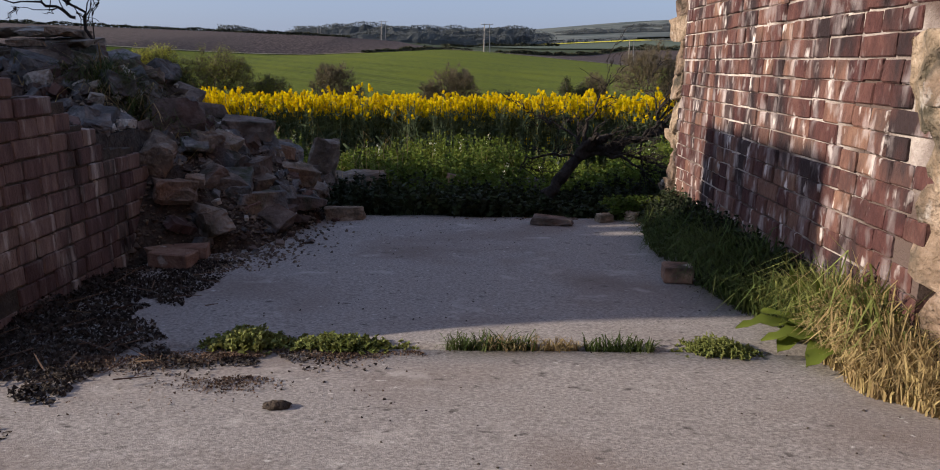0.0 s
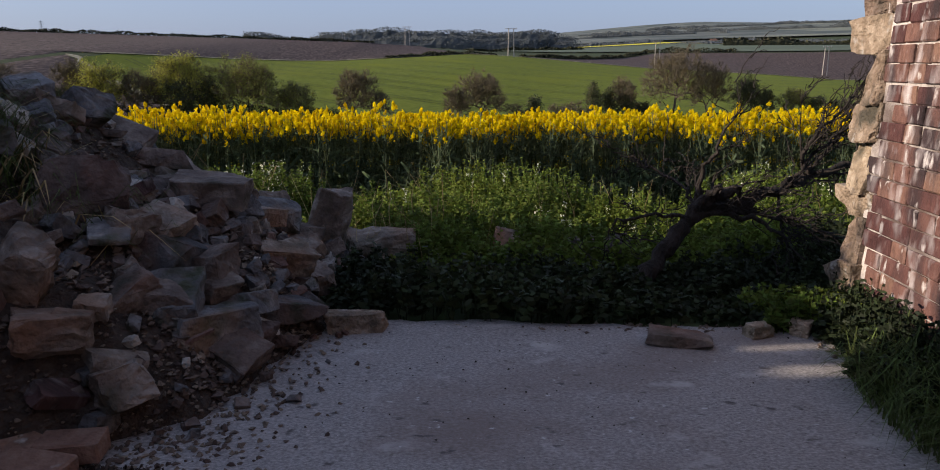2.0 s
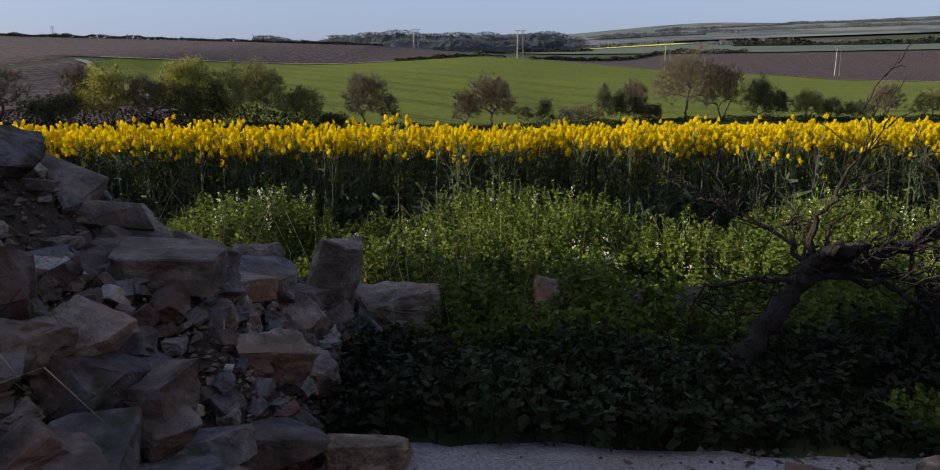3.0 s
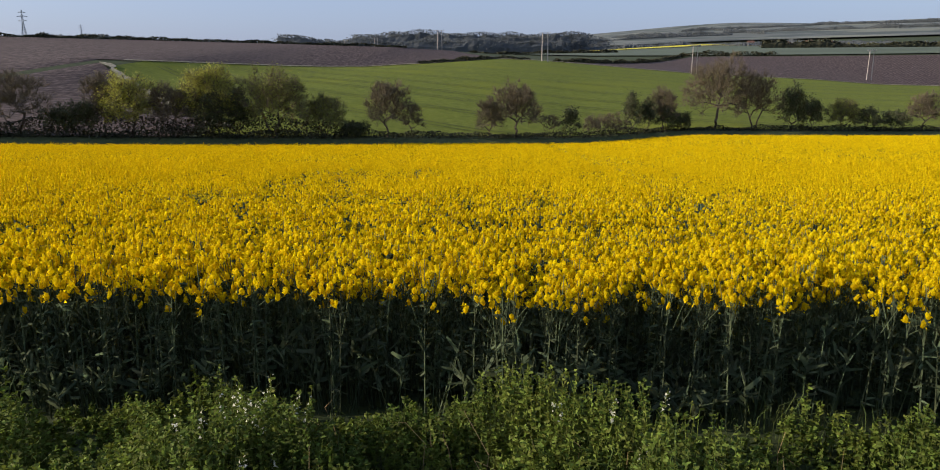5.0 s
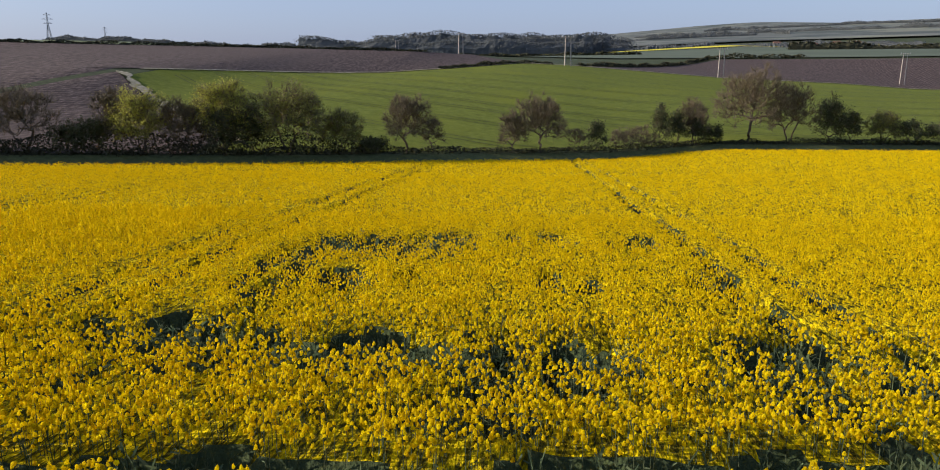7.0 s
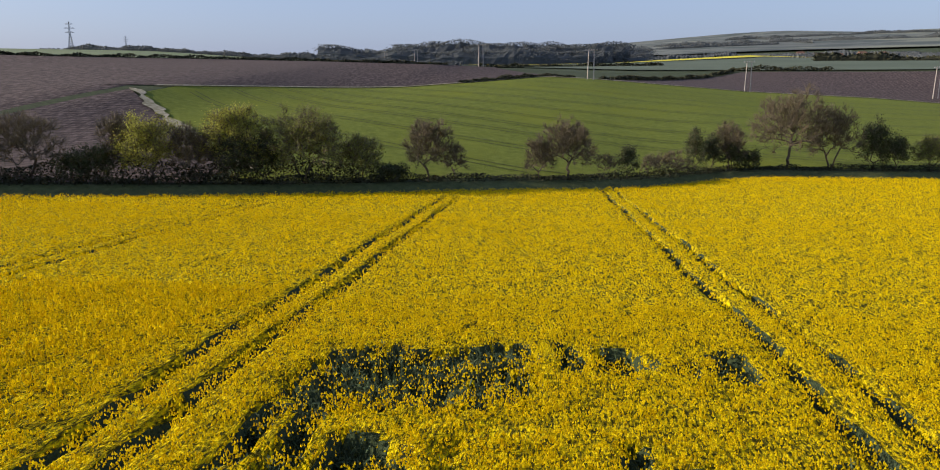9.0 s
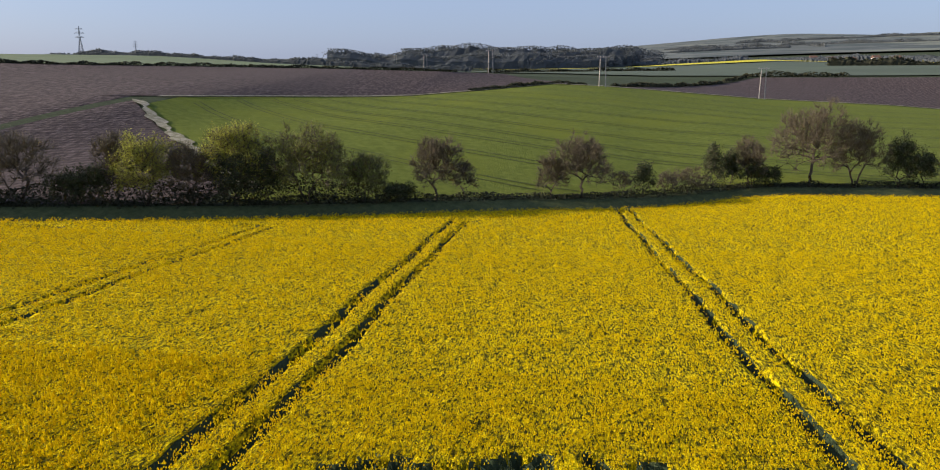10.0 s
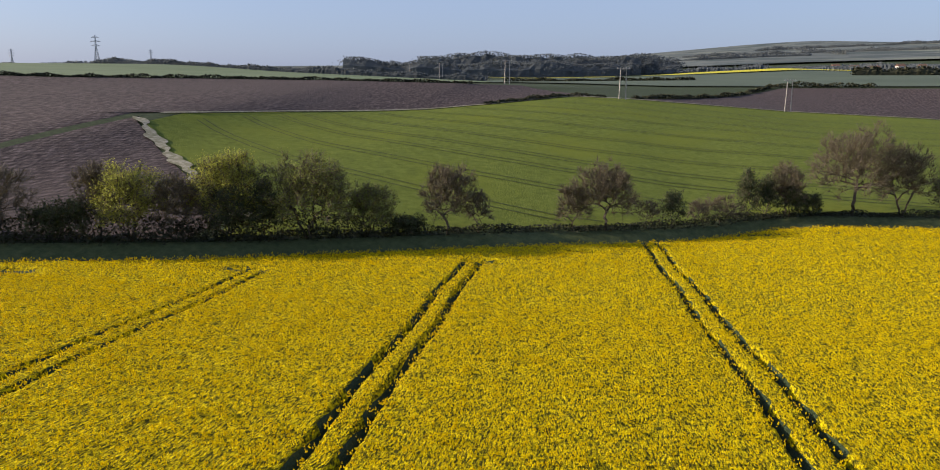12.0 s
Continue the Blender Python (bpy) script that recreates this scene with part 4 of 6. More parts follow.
LOOKS = {"willow": "willow in fresh yellow-green leaf beside the crop", "olive": "many-stemmed tree in dull olive leaf", "dark": "dark ivied thorn bush",
         "brown": "bare brown tree breaking into bud", "bare": "thin leafless hedgerow tree"}
HEDGEROW = [(-63, 6.0, 7.0, "brown", 0), (-57, 5.8, 6.5, "brown", 0), (-50.9, 6.0, 6.4, "bare", 0), (-47.3, 2.7, 2.8, "dark", 0), (-45.4, 3.3, 3.0, "dark", 0), (-44.2, 5.6, 3.2, "brown", 1.0),
            (-41.6, 5.7, 5.4, "willow", 0), (-38.2, 5.0, 4.4, "brown", 0.5), (-35.4, 6.5, 5.8, "willow", 1.6), (-34.6, 4.3, 3.6, "dark", -0.3), (-32.6, 4.6, 3.6, "dark", 0.3), (-29.2, 6.8, 8.2, "olive", 0),
            (-24.8, 4.4, 4.8, "olive", 0.5), (-21.8, 1.7, 3.2, "dark", 0), (-18.4, 6.0, 5.2, "brown", 0), (-15.7, 3.8, 2.4, "bare", 0), (-7.2, 4.5, 3.2, "brown", 0), (-4.0, 6.3, 6.2, "brown", 0),
            (0.3, 2.8, 2.4, "bare", 0), (2.9, 3.6, 2.1, "dark", 0), (5.6, 2.6, 2.2, "bare", 0), (8.2, 2.7, 4.6, "brown", 0), (11.2, 5.3, 1.9, "dark", 0), (13.4, 4.2, 2.4, "dark", 0), (15.8, 5.6, 4.0, "brown", 0),
            (16.2, 3.4, 2.6, "dark", -0.4), (18.5, 2.2, 2.6, "dark", 0), (23.3, 9.2, 9.2, "brown", 0), (28.7, 7.6, 6.2, "bare", 0), (34.2, 5.8, 3.6, "dark", 0), (36.9, 4.2, 3.0, "dark", 0),
            (41.5, 4.2, 4.2, "olive", 0), (44.8, 3.0, 3.6, "dark", 0), (48.6, 2.6, 4.2, "dark", 0), (53, 5.0, 4.5, "brown", 0), (60, 4.2, 5.0, "olive", 0)]
for k, (x, h, w, kind, back) in enumerate(HEDGEROW):
    y = float(edge_y(x)) + 4.5 + back
    tree((x, y, float(land(x, y))), 100 + k, h, w, kind, LOOKS[kind])


# ---- hedges, woods and far things ----
def leafy_band(name, line, height, width, per_m, size, mat, label, seed):
    """A hedge or wood edge along a line of (x, y): a mass of small leaves with an uneven top."""
    gen = np.random.default_rng(seed)
    pts = np.array(line, float)
    seg = np.hypot(*np.diff(pts, axis=0).T)
    far = np.concatenate([[0], np.cumsum(seg)])
    n = int(far[-1] * per_m)
    s = gen.uniform(0, far[-1], n)
    x, y = np.interp(s, far, pts[:, 0]), np.interp(s, far, pts[:, 1])
    h = height * (0.7 + 0.35 * wobble(s, s * 0.3, height * 1.3, seed) + 0.2 * wobble(s, s, height * 4.1, seed + 1.0))
    up = gen.random(n) ** 0.75
    wide = width * np.sqrt(np.maximum(0.05, 1 - up ** 2))
    c = np.stack([x + gen.normal(0, 0.4, n) * wide, y + gen.uniform(-0.5, 0.5, n) * wide, land(x, y) + up * np.maximum(h, 0.15 * height)], 1)
    v, p = bits(c, gen.uniform(0.5, 1.3, n) * size, 1.2)
    lots = [(v, p, 0)]
    if height > 3:
        # the closed mass of boughs behind the outer leaves
        s = np.arange(0, far[-1], height * 0.25)
        x, y = np.interp(s, far, pts[:, 0]), np.interp(s, far, pts[:, 1])
        h = np.maximum(height * (0.7 + 0.35 * wobble(s, s * 0.3, height * 1.3, seed) + 0.2 * wobble(s, s, height * 4.1, seed + 1.0)), 0.15 * height)
        across = np.array([(-0.5, -0.1), (-0.45, 0.5), (-0.2, 0.82), (0.2, 0.82), (0.5, -0.1)])
        jit = 1 + gen.normal(0, 0.06, (len(s), 5))
        ring = np.stack([x[:, None] + 0 * jit, y[:, None] + across[:, 0] * width * jit, land(x, y)[:, None] + across[:, 1] * h[:, None] * jit], -1)
        k = (np.arange(len(s) - 1)[:, None] * 5 + np.arange(4)).ravel()
        lots.append((ring.reshape(-1, 3), np.stack([k, k + 5, k + 6, k + 1], 1), 0))
    v, p, i = join(*lots)
    return tagged(new(name, mesh_of(name, v, p, [M[mat]], i)), label, "hedge", kind="stuff")


# Pale bluish wood colour, with distance haze painted into it
M["wood"] = material("hazed_far_wood", [(0.3, (0.11, 0.125, 0.13)), (0.7, (0.175, 0.19, 0.19))], 0.05, 5, 0.95, 0, island=0.12, through=0.5, gloss=0.0)
M["hedge"] = material("hedge_leaf", [(0.3, (0.03, 0.034, 0.02)), (0.7, (0.065, 0.065, 0.035))], 0.3, 4, 0.9, 0, island=0.3)
leafy_band("hedge", [(x, float(edge_y(x)) + 4.3) for x in range(-90, 110, 4)], 1.1, 1.8, 120, 0.11, "hedge", "low dark hedge at the foot of the trees", 1)
leafy_band("hedge", [(x, float(edge_y(x)) + 4.9) for x in range(-90, -20, 3)], 2.5, 1.8, 230, 0.11, "hedge", "dark scrub under the trees", 8)
leafy_band("hedge", [(x, float(ridge_y(x))) for x in range(-300, -41, 6)], 1.0, 1.2, 60, 0.22, "hedge", "dark clipped hedge along the ploughed ridge", 2)
leafy_band("hedge", [(-33, 195), (-24, 210), (-14, 227), (-5, 231)], 1.3, 1.2, 60, 0.25, "hedge", "dark hedge between ploughed land and wheat", 3)
leafy_band("hedge", [(3, 238), (20, 264), (42, 300), (60, 338)], 1.6, 1.5, 40, 0.35, "hedge", "dark hedge beside the far brown field", 4)
leafy_band("hedge", [(60, 340), (85, 341), (100, 341)], 2.4, 2.0, 30, 0.4, "hedge", "clumped dark bushes on a field edge", 5)
leafy_band("hedge", [(-60, 420), (0, 425), (40, 430)], 2.2, 2.5, 20, 0.6, "hedge", "dark hedges between dull fields", 6)
leafy_band("hedge", [(130, 470), (240, 480), (420, 500)], 5.0, 5.0, 14, 1.0, "hedge", "dark hedge with low trees", 7)
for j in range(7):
    leafy_band("wood", [(-236 + 9 * j, 655 + 17 * j), (-150, 672 + 17 * j), (-60, 690 + 17 * j), (8 + 10 * j, 712 + 17 * j)], 20 - 1.5 * j * (j < 2), 16, 60, 0.7, "wood", "dark leafless wood on rising ground, blued for haze", 20 + j)
leafy_band("wood", [(-480, 480), (-400, 478), (-330, 480)], 9, 12, 24, 0.9, "wood", "trees on the skyline, greyed for haze", 40)
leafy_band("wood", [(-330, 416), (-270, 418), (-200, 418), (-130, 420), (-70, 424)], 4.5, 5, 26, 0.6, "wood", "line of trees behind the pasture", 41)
leafy_band("wood", [(-60, 760), (60, 770), (200, 780), (330, 760)], 5, 22, 9, 0.9, "wood", "soft trees in the valley, greyed for haze", 42)
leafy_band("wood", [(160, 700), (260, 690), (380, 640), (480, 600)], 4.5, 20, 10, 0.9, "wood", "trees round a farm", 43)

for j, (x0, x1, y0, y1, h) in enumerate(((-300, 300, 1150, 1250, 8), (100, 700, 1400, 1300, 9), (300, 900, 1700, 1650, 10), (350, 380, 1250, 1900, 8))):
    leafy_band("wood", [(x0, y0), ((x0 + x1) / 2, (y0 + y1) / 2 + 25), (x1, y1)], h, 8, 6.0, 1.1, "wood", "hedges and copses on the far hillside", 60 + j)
M["pole"] = material("weathered_pole", [(0.3, (0.32, 0.28, 0.24)), (0.7, (0.48, 0.44, 0.39))], 3, 4, 0.9, 0.3, 20)
M["steel"] = material("galvanised_steel", [(0.3, (0.30, 0.31, 0.32)), (0.7, (0.42, 0.43, 0.44))], 2, 3, 0.6, 0, metal=0.4)


def rod(a, b, r0, r1, sides=6):
    bm = bmesh.new()
    a, b = Vector(a), Vector(b)
    d = b - a
    bmesh.ops.create_cone(bm, cap_ends=True, segments=sides, radius1=r0, radius2=r1, depth=d.length,
                          matrix=Matrix.Translation((a + b) / 2) @ d.to_track_quat("Z", "Y").to_matrix().to_4x4())
    return bm


def power_pole(x, y, height, lean=0.0):
    """A pair of wooden posts with a cross-arm and insulators."""
    thing = empty("power_pole", (x, y, float(land(x, y))), 12)
    for s in (-0.9, 0.9):
        part("post", rod((s, 0, -0.4), (s * 0.85 + lean, 0, height), 0.17, 0.12), M["pole"], thing)
    part("crossarm", rod((-1.8, 0, height - 0.3), (1.8, 0, height - 0.3), 0.09, 0.09), M["pole"], thing)
    for s in (-1.6, 0.0, 1.6):
        part("insulator", rod((s, 0, height - 0.22), (s, 0, height + 0.15), 0.07, 0.04), M["steel"], thing)
    return tagged(thing, "pale twin-post wooden power pole on a field edge", "power pole", "power poles")


for x, y, h in ((-0.4, 227.5, 8.5), (49.3, 258.5, 9.5), (114.3, 280, 10.6), (-42, 300, 8.5), (-95, 420, 8.5), (-150, 560, 9.0)):
    power_pole(x, y, h)


def pylon(x, y, height):
    """A lattice tower: four legs that draw in, braces and three pairs of arms."""
    thing = empty("pylon", (x, y, float(land(x, y))), 20)
    w0, w1, waist = height * 0.085, height * 0.018, 0.62
    at = lambda t: w0 + (w1 - w0) * min(t / waist, 1.0)
    for sx in (-1, 1):
        for sy in (-1, 1):
            part("leg", rod((sx * w0, sy * w0, -0.5), (sx * w1, sy * w1, height * waist), 0.011 * height, 0.007 * height, 4), M["steel"], thing)
            part("upper_leg", rod((sx * w1, sy * w1, height * waist), (sx * 0.12, sy * 0.12, height), 0.007 * height, 0.005 * height, 4), M["steel"], thing)
    for k in range(9):
        a, b = k / 9 * waist, (k + 1) / 9 * waist
        for s in (-1, 1):
            part("brace", rod((-at(a), s * at(a), a * height), (at(b), s * at(b), b * height), 0.0045 * height, 0.0045 * height, 4), M["steel"], thing)
            part("brace", rod((s * at(a), at(a), a * height), (s * at(b), -at(b), b * height), 0.0045 * height, 0.0045 * height, 4), M["steel"], thing)
    for t, reach in ((0.66, 0.13), (0.79, 0.16), (0.92, 0.11)):
        part("arm", rod((-reach * height, 0, t * height), (reach * height, 0, t * height), 0.007 * height, 0.007 * height, 4), M["steel"], thing)
        for s in (-1, 1):
            part("arm_stay", rod((s * reach * height, 0, t * height), (0, 0, (t + 0.05) * height), 0.0045 * height, 0.0045 * height, 4), M["steel"], thing)
    return tagged(thing, "grey steel lattice power pylon on the skyline", "pylon", "power pylons")


# Placed and sized to fit the camera's view, below a pylon's true height
pylon(-307, 421, 18.5)
pylon(-273, 424, 9.5)
pylon(-365, 420, 13)

M["render"] = material("pale_house_render", [(0.3, (0.55, 0.52, 0.47)), (0.7, (0.72, 0.69, 0.63))], 0.3, 4, 0.9, 0)
M["roof"] = material("red_roof_tile", [(0.3, (0.10, 0.06, 0.045)), (0.7, (0.16, 0.095, 0.07))], 0.5, 4, 0.9, 0)
M["glass"] = material("dark_window", [(0.3, (0.03, 0.035, 0.04)), (0.7, (0.05, 0.055, 0.06))], 1, 2, 0.2, 0)


def house(x, y, w, d, h, turn, label):
    thing = empty("house", (x, y, float(land(x, y))), turn)
    bm = bmesh.new()
    bmesh.ops.create_cube(bm, size=1.0, matrix=Matrix.Translation((0, 0, h / 2 - 0.5)) @ Matrix.Diagonal((w, d, h + 1, 1)))
    part("wall", bm, M["render"], thing)
    bm = bmesh.new()
    vs = [bm.verts.new(c) for c in ((-w / 2 - 0.4, -d / 2 - 0.4, h), (w / 2 + 0.4, -d / 2 - 0.4, h), (w / 2 + 0.4, d / 2 + 0.4, h), (-w / 2 - 0.4, d / 2 + 0.4, h), (-w / 2 - 0.4, 0, h + d * 0.42), (w / 2 + 0.4, 0, h + d * 0.42))]
    for f in ((0, 1, 5, 4), (2, 3, 4, 5), (0, 4, 3), (1, 2, 5), (3, 2, 1, 0)):
        bm.faces.new([vs[k] for k in f])
    roof = part("roof", bm, M["roof"], thing, "red-brown tiled roof")
    part("chimney", rod((w * 0.3, 0, h + d * 0.25), (w * 0.3, 0, h + d * 0.42 + 0.7), 0.3, 0.28, 4), M["roof"], roof)
    for k in range(max(2, int(w / 4))):
        for z in ((1.2,)):
            bm = bmesh.new()
            bmesh.ops.create_cube(bm, size=1.0, matrix=Matrix.Translation((-w / 2 + (k + 0.5) * w / max(2, int(w / 4)), -d / 2 - 0.03, z)) @ Matrix.Diagonal((0.8, 0.12, 0.9, 1)))
            part("window", bm, M["glass"], thing)
    return tagged(thing, label, "house", "houses beyond the fields")


for x, y, w, d, h, a in ((186, 705, 5.5, 4.5, 3.4, 8), (203, 712, 7, 4.5, 2.6, -5), (238, 708, 6, 5, 3.6, 12), (252, 700, 5, 4.5, 3.4, 0), (216, 704, 9, 5, 2.2, 4)):
    house(x, y, w, d, h, a, "small pale house with a red-brown roof among trees")


# ---- walls of the ruin, and unseen walls added to block light ----
# Unseen upper courses, up to 3 m, are added to block sky light
brick_wall("wall_right", 1.29, 1, 2.06, 4.85, lambda y: 3.0, -0.16, "old red brick wall with pale salt streaks and white mortar", 300)
left_top = lerp_of([(1.0, 0.80), (2.72, 0.80), (2.73, 0.72), (2.95, 0.70), (2.96, 0.62), (3.22, 0.56), (3.23, 0.48), (3.55, 0.45), (3.56, 0.36), (3.74, 0.33), (3.75, 0.15)])
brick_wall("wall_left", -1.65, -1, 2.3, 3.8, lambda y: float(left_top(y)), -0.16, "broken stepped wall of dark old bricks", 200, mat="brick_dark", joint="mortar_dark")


def plain_wall(name, x, y0, y1, height, hole, label):
    """An unseen wall added beside the yard to block light, with one small opening through it."""
    bm = bmesh.new()
    a, b, lo, hi = hole
    for ya, yb, za, zb in ((y0, a, -0.4, height), (b, y1, -0.4, height), (a, b, -0.4, lo), (a, b, hi, height)):
        bmesh.ops.create_cube(bm, size=1.0, matrix=Matrix.Translation((x, (ya + yb) / 2, (za + zb) / 2)) @ Matrix.Diagonal((0.3, yb - ya, zb - za, 1)))
    tagged(new(name, from_bm(name, bm, M["brick"])), label, "wall", kind="structure")


# Unseen walls added on the left, their heights stepped to shape the shade
plain_wall("wall_far_left", -4.9, 1.72, 3.2, 2.75, (1.9, 2.1, -0.35, -0.1), "unseen wall added to shade the yard")
for ya, yb, top in ((3.2, 3.34, 1.90), (3.34, 3.46, 2.10), (3.46, 3.56, 1.88), (3.56, 3.95, 2.12)):
    plain_wall("wall_far_left_low", -4.9, ya, yb, top, (ya + 0.02, yb - 0.02, -0.35, -0.2), "unseen stepped wall added to shape the sun patches")
plain_wall("wall_far_left_end", -4.9, 3.95, 6.1, 2.35, (5.0, 5.3, 0.4, 0.7), "unseen wall added to shade the weeds")


# Unseen wall added on the right to cut sky light in the yard
plain_wall("wall_right_near", 1.46, -6.6, 1.9, 3.0, (-4.6, -3.4, -0.3, 2.0), "unseen wall added beside the yard to block sky light")


def cross_wall(name, y, x0, x1, height):
    bm = bmesh.new()
    bmesh.ops.create_cube(bm, size=1.0, matrix=Matrix.Translation(((x0 + x1) / 2, y, height / 2 - 0.2)) @ Matrix.Diagonal((x1 - x0, 0.3, height + 0.4, 1)))
    tagged(new(name, from_bm(name, bm, M["brick"])), "unseen wall added behind the yard to block sky light", "wall", kind="structure")


# Another unseen one, added behind the camera for the same purpose
cross_wall("wall_behind", -6.75, -5.0, 1.6, 3.6)

# ---- weeds and grass ----
M["grass"] = material("grass_blade", [(0.3, (0.034, 0.054, 0.014)), (0.7, (0.09, 0.118, 0.032))], 3, 4, 0.75, 0, island=0.45, through=0.25)
M["blade"] = material("long_grass_blade", [(0.3, (0.10, 0.125, 0.028)), (0.7, (0.21, 0.225, 0.07))], 3, 4, 0.7, 0, island=0.4, through=0.3)
M["straw"] = material("dry_grass", [(0.3, (0.20, 0.145, 0.06)), (0.7, (0.44, 0.34, 0.17))], 3, 4, 0.85, 0, island=0.3, through=0.2)
M["weed"] = material("nettle_leaf", [(0.3, (0.052, 0.082, 0.013)), (0.7, (0.155, 0.195, 0.030))], 1.4, 4, 0.75, 0, island=0.45, through=0.35)
# Near-black copy of the weed leaf: shade by slab and wall painted in
M["ivy"] = material("shaded_weed_leaf", [(0.3, (0.009, 0.014, 0.006)), (0.7, (0.033, 0.044, 0.014))], 1.4, 4, 0.7, 0, island=0.5, through=0.1)
M["white"] = material("white_blossom", [(0.3, (0.55, 0.56, 0.42)), (0.7, (0.70, 0.70, 0.55))], 9, 2, 0.8, 0, island=0.1, through=0.3)


def blades(x, y, z, length, bend, width):
    """Grass blades of three joints that arch over."""
    n = len(x)
    a = RNG.uniform(0, 6.283, n)
    out = np.stack([np.cos(a), np.sin(a), np.zeros(n)], 1) * bend[:, None]
    p0 = np.stack([x, y, z], 1)
    up = np.array([0, 0, 1.0])
    p1 = p0 + (up * 0.55 + out * 0.22) * length[:, None]
    p2 = p0 + (up * 0.86 + out * 0.62) * length[:, None]
    p3 = p0 + (up * (0.98 - 0.35 * bend[:, None]) + out * 1.05) * length[:, None]
    p1 = p1 + RNG.normal(0, 0.07, (n, 3)) * length[:, None]
    p2 = p2 + RNG.normal(0, 0.11, (n, 3)) * length[:, None]
    p3 = p3 + RNG.normal(0, 0.18, (n, 3)) * length[:, None]
    side = np.stack([-np.sin(a), np.cos(a), np.zeros(n)], 1) * width[:, None]
    v = np.stack([p0 - side, p0 + side, p1 + side * 0.9, p1 - side * 0.9, p2 + side * 0.6, p2 - side * 0.6, p3], 1).reshape(-1, 3)
    i = np.arange(n) * 7
    return v, np.concatenate([np.stack([i, i + 1, i + 2, i + 3], 1), np.stack([i + 3, i + 2, i + 4, i + 5], 1)]), np.stack([i + 5, i + 4, i + 6], 1)


def grass(name, x, y, z, length, mat, label, bend=(0.2, 0.9), width=(0.002, 0.005)):
    n = len(x)
    v, q, t = blades(x, y, z, length, RNG.uniform(*bend, n), RNG.uniform(*width, n))
    return tagged(new(name, mesh_of(name, v, [q, t], [M[mat]])), label, "grass", kind="stuff")


def weeds(name, x, y, z, height, leaf, per, label, blossom=0.0, leaf_mat="weed"):
    """Upright leafy stems."""
    n = len(x)
    foot = np.stack([x, y, z], 1)
    tip = foot + np.stack([RNG.normal(0, 0.12, n) * height, RNG.normal(0, 0.12, n) * height, height], 1)
    lots = [(*tubes(foot, tip, np.full(n, 0.003), np.full(n, 0.0015)), 0)]
    k = np.repeat(np.arange(n), per)
    t = 0.2 + 0.82 * RNG.random(len(k)) ** 0.7
    at = foot[k] + (tip - foot)[k] * t[:, None]
    out = unit_rows(RNG.normal(size=(len(k), 3)) * np.array([1, 1, 0.35]) + np.array([0, 0, 0.15]))
    long = RNG.uniform(0.6, 1.2, len(k)) * leaf * (1.25 - 0.6 * t)
    lots.append((*ribbons(at, at + out * long[:, None], long * 0.34), 0))
    if blossom:
        has = RNG.random(n) < blossom
        j = np.repeat(np.flatnonzero(has), 12)
        c = foot[j] + (tip - foot)[j] * RNG.uniform(0.72, 1.0, len(j))[:, None] + RNG.normal(0, 0.011, (len(j), 3))
        lots.append((*bits(c, RNG.uniform(0.006, 0.012, len(j))), 1))
    v, p, i = join(*lots)
    return tagged(new(name, mesh_of(name, v, p, [M[leaf_mat], M["white"]], i)), label, "weeds", kind="stuff")


def strewn(n, x0, x1, y0, y1, keep=None):
    x, y = RNG.uniform(x0, x1, n), RNG.uniform(y0, y1, n)
    if keep is not None:
        k = keep(x, y)
        x, y = x[k], y[k]
    return x, y, land(x, y)


off_heap = lambda x, y: (heap(x, y) < 0.04) & (y > 4.72 + 0.08 * wobble(x, y, 0.2, 1.0))
x, y, z = strewn(14500, -4.8, 4.6, 4.7, 10.0, off_heap)
mound = lambda x, y: np.clip(0.50 + 0.85 * wobble(x, y, 0.42, 3.0) + 0.35 * wobble(x, y, 0.15, 1.0), 0.05, 1.1)
tallness = lambda x, y: 0.08 + 0.38 * mound(x, y) ** 1.2 * np.clip(0.45 + 0.22 * (y - 4.7), 0.4, 1.45) * np.clip((11.0 - y) / 1.3, 0.3, 1)
tall = tallness(x, y)
in_shade = y < 6.1 + 0.7 * wobble(x, y, 0.8, 9.0)
k = ~in_shade & (RNG.random(len(x)) < 0.35 + 1.2 * mound(x, y))
weeds("weeds", x[k], y[k], z[k], (tall * RNG.uniform(0.75, 1.08, len(x)))[k], 0.042, 24, "thick green weeds between the yard and the crop")
# Weeds by the slab get the darkened leaves where shade falls
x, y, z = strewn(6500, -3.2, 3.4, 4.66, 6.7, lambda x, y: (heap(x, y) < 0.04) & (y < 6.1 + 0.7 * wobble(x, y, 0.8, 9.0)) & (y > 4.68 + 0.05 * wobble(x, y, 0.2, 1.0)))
weeds("ivy", x, y, z, tallness(x, y) * RNG.uniform(0.5, 1.1, len(x)), 0.042, 14, "weeds behind the slab, shade in their leaf colour", leaf_mat="ivy")
x, y, z = strewn(900, -3.0, 3.0, 6.4, 9.2, lambda x, y: wobble(x, y, 0.45, 7.0) > 0.15)
weeds("dead_nettles", x, y, z, tallness(x, y) * 1.12, 0.042, 14, "white-flowering dead nettles among the weeds", 0.45)
x, y, z = strewn(12000, -6.0, 6.0, 4.7, 10.5, off_heap)
k = RNG.random(len(x)) < (0.15 + mound(x, y)) * np.clip((y - 5.2) / 2, 0.12, 1)
x, y, z = x[k], y[k], z[k]
grass("verge_grass", x, y, z, tallness(x, y) * RNG.uniform(0.5, 1.0, len(x)), "grass", "long green grass between the yard and the crop", (0.2, 0.9), (0.0018, 0.004))

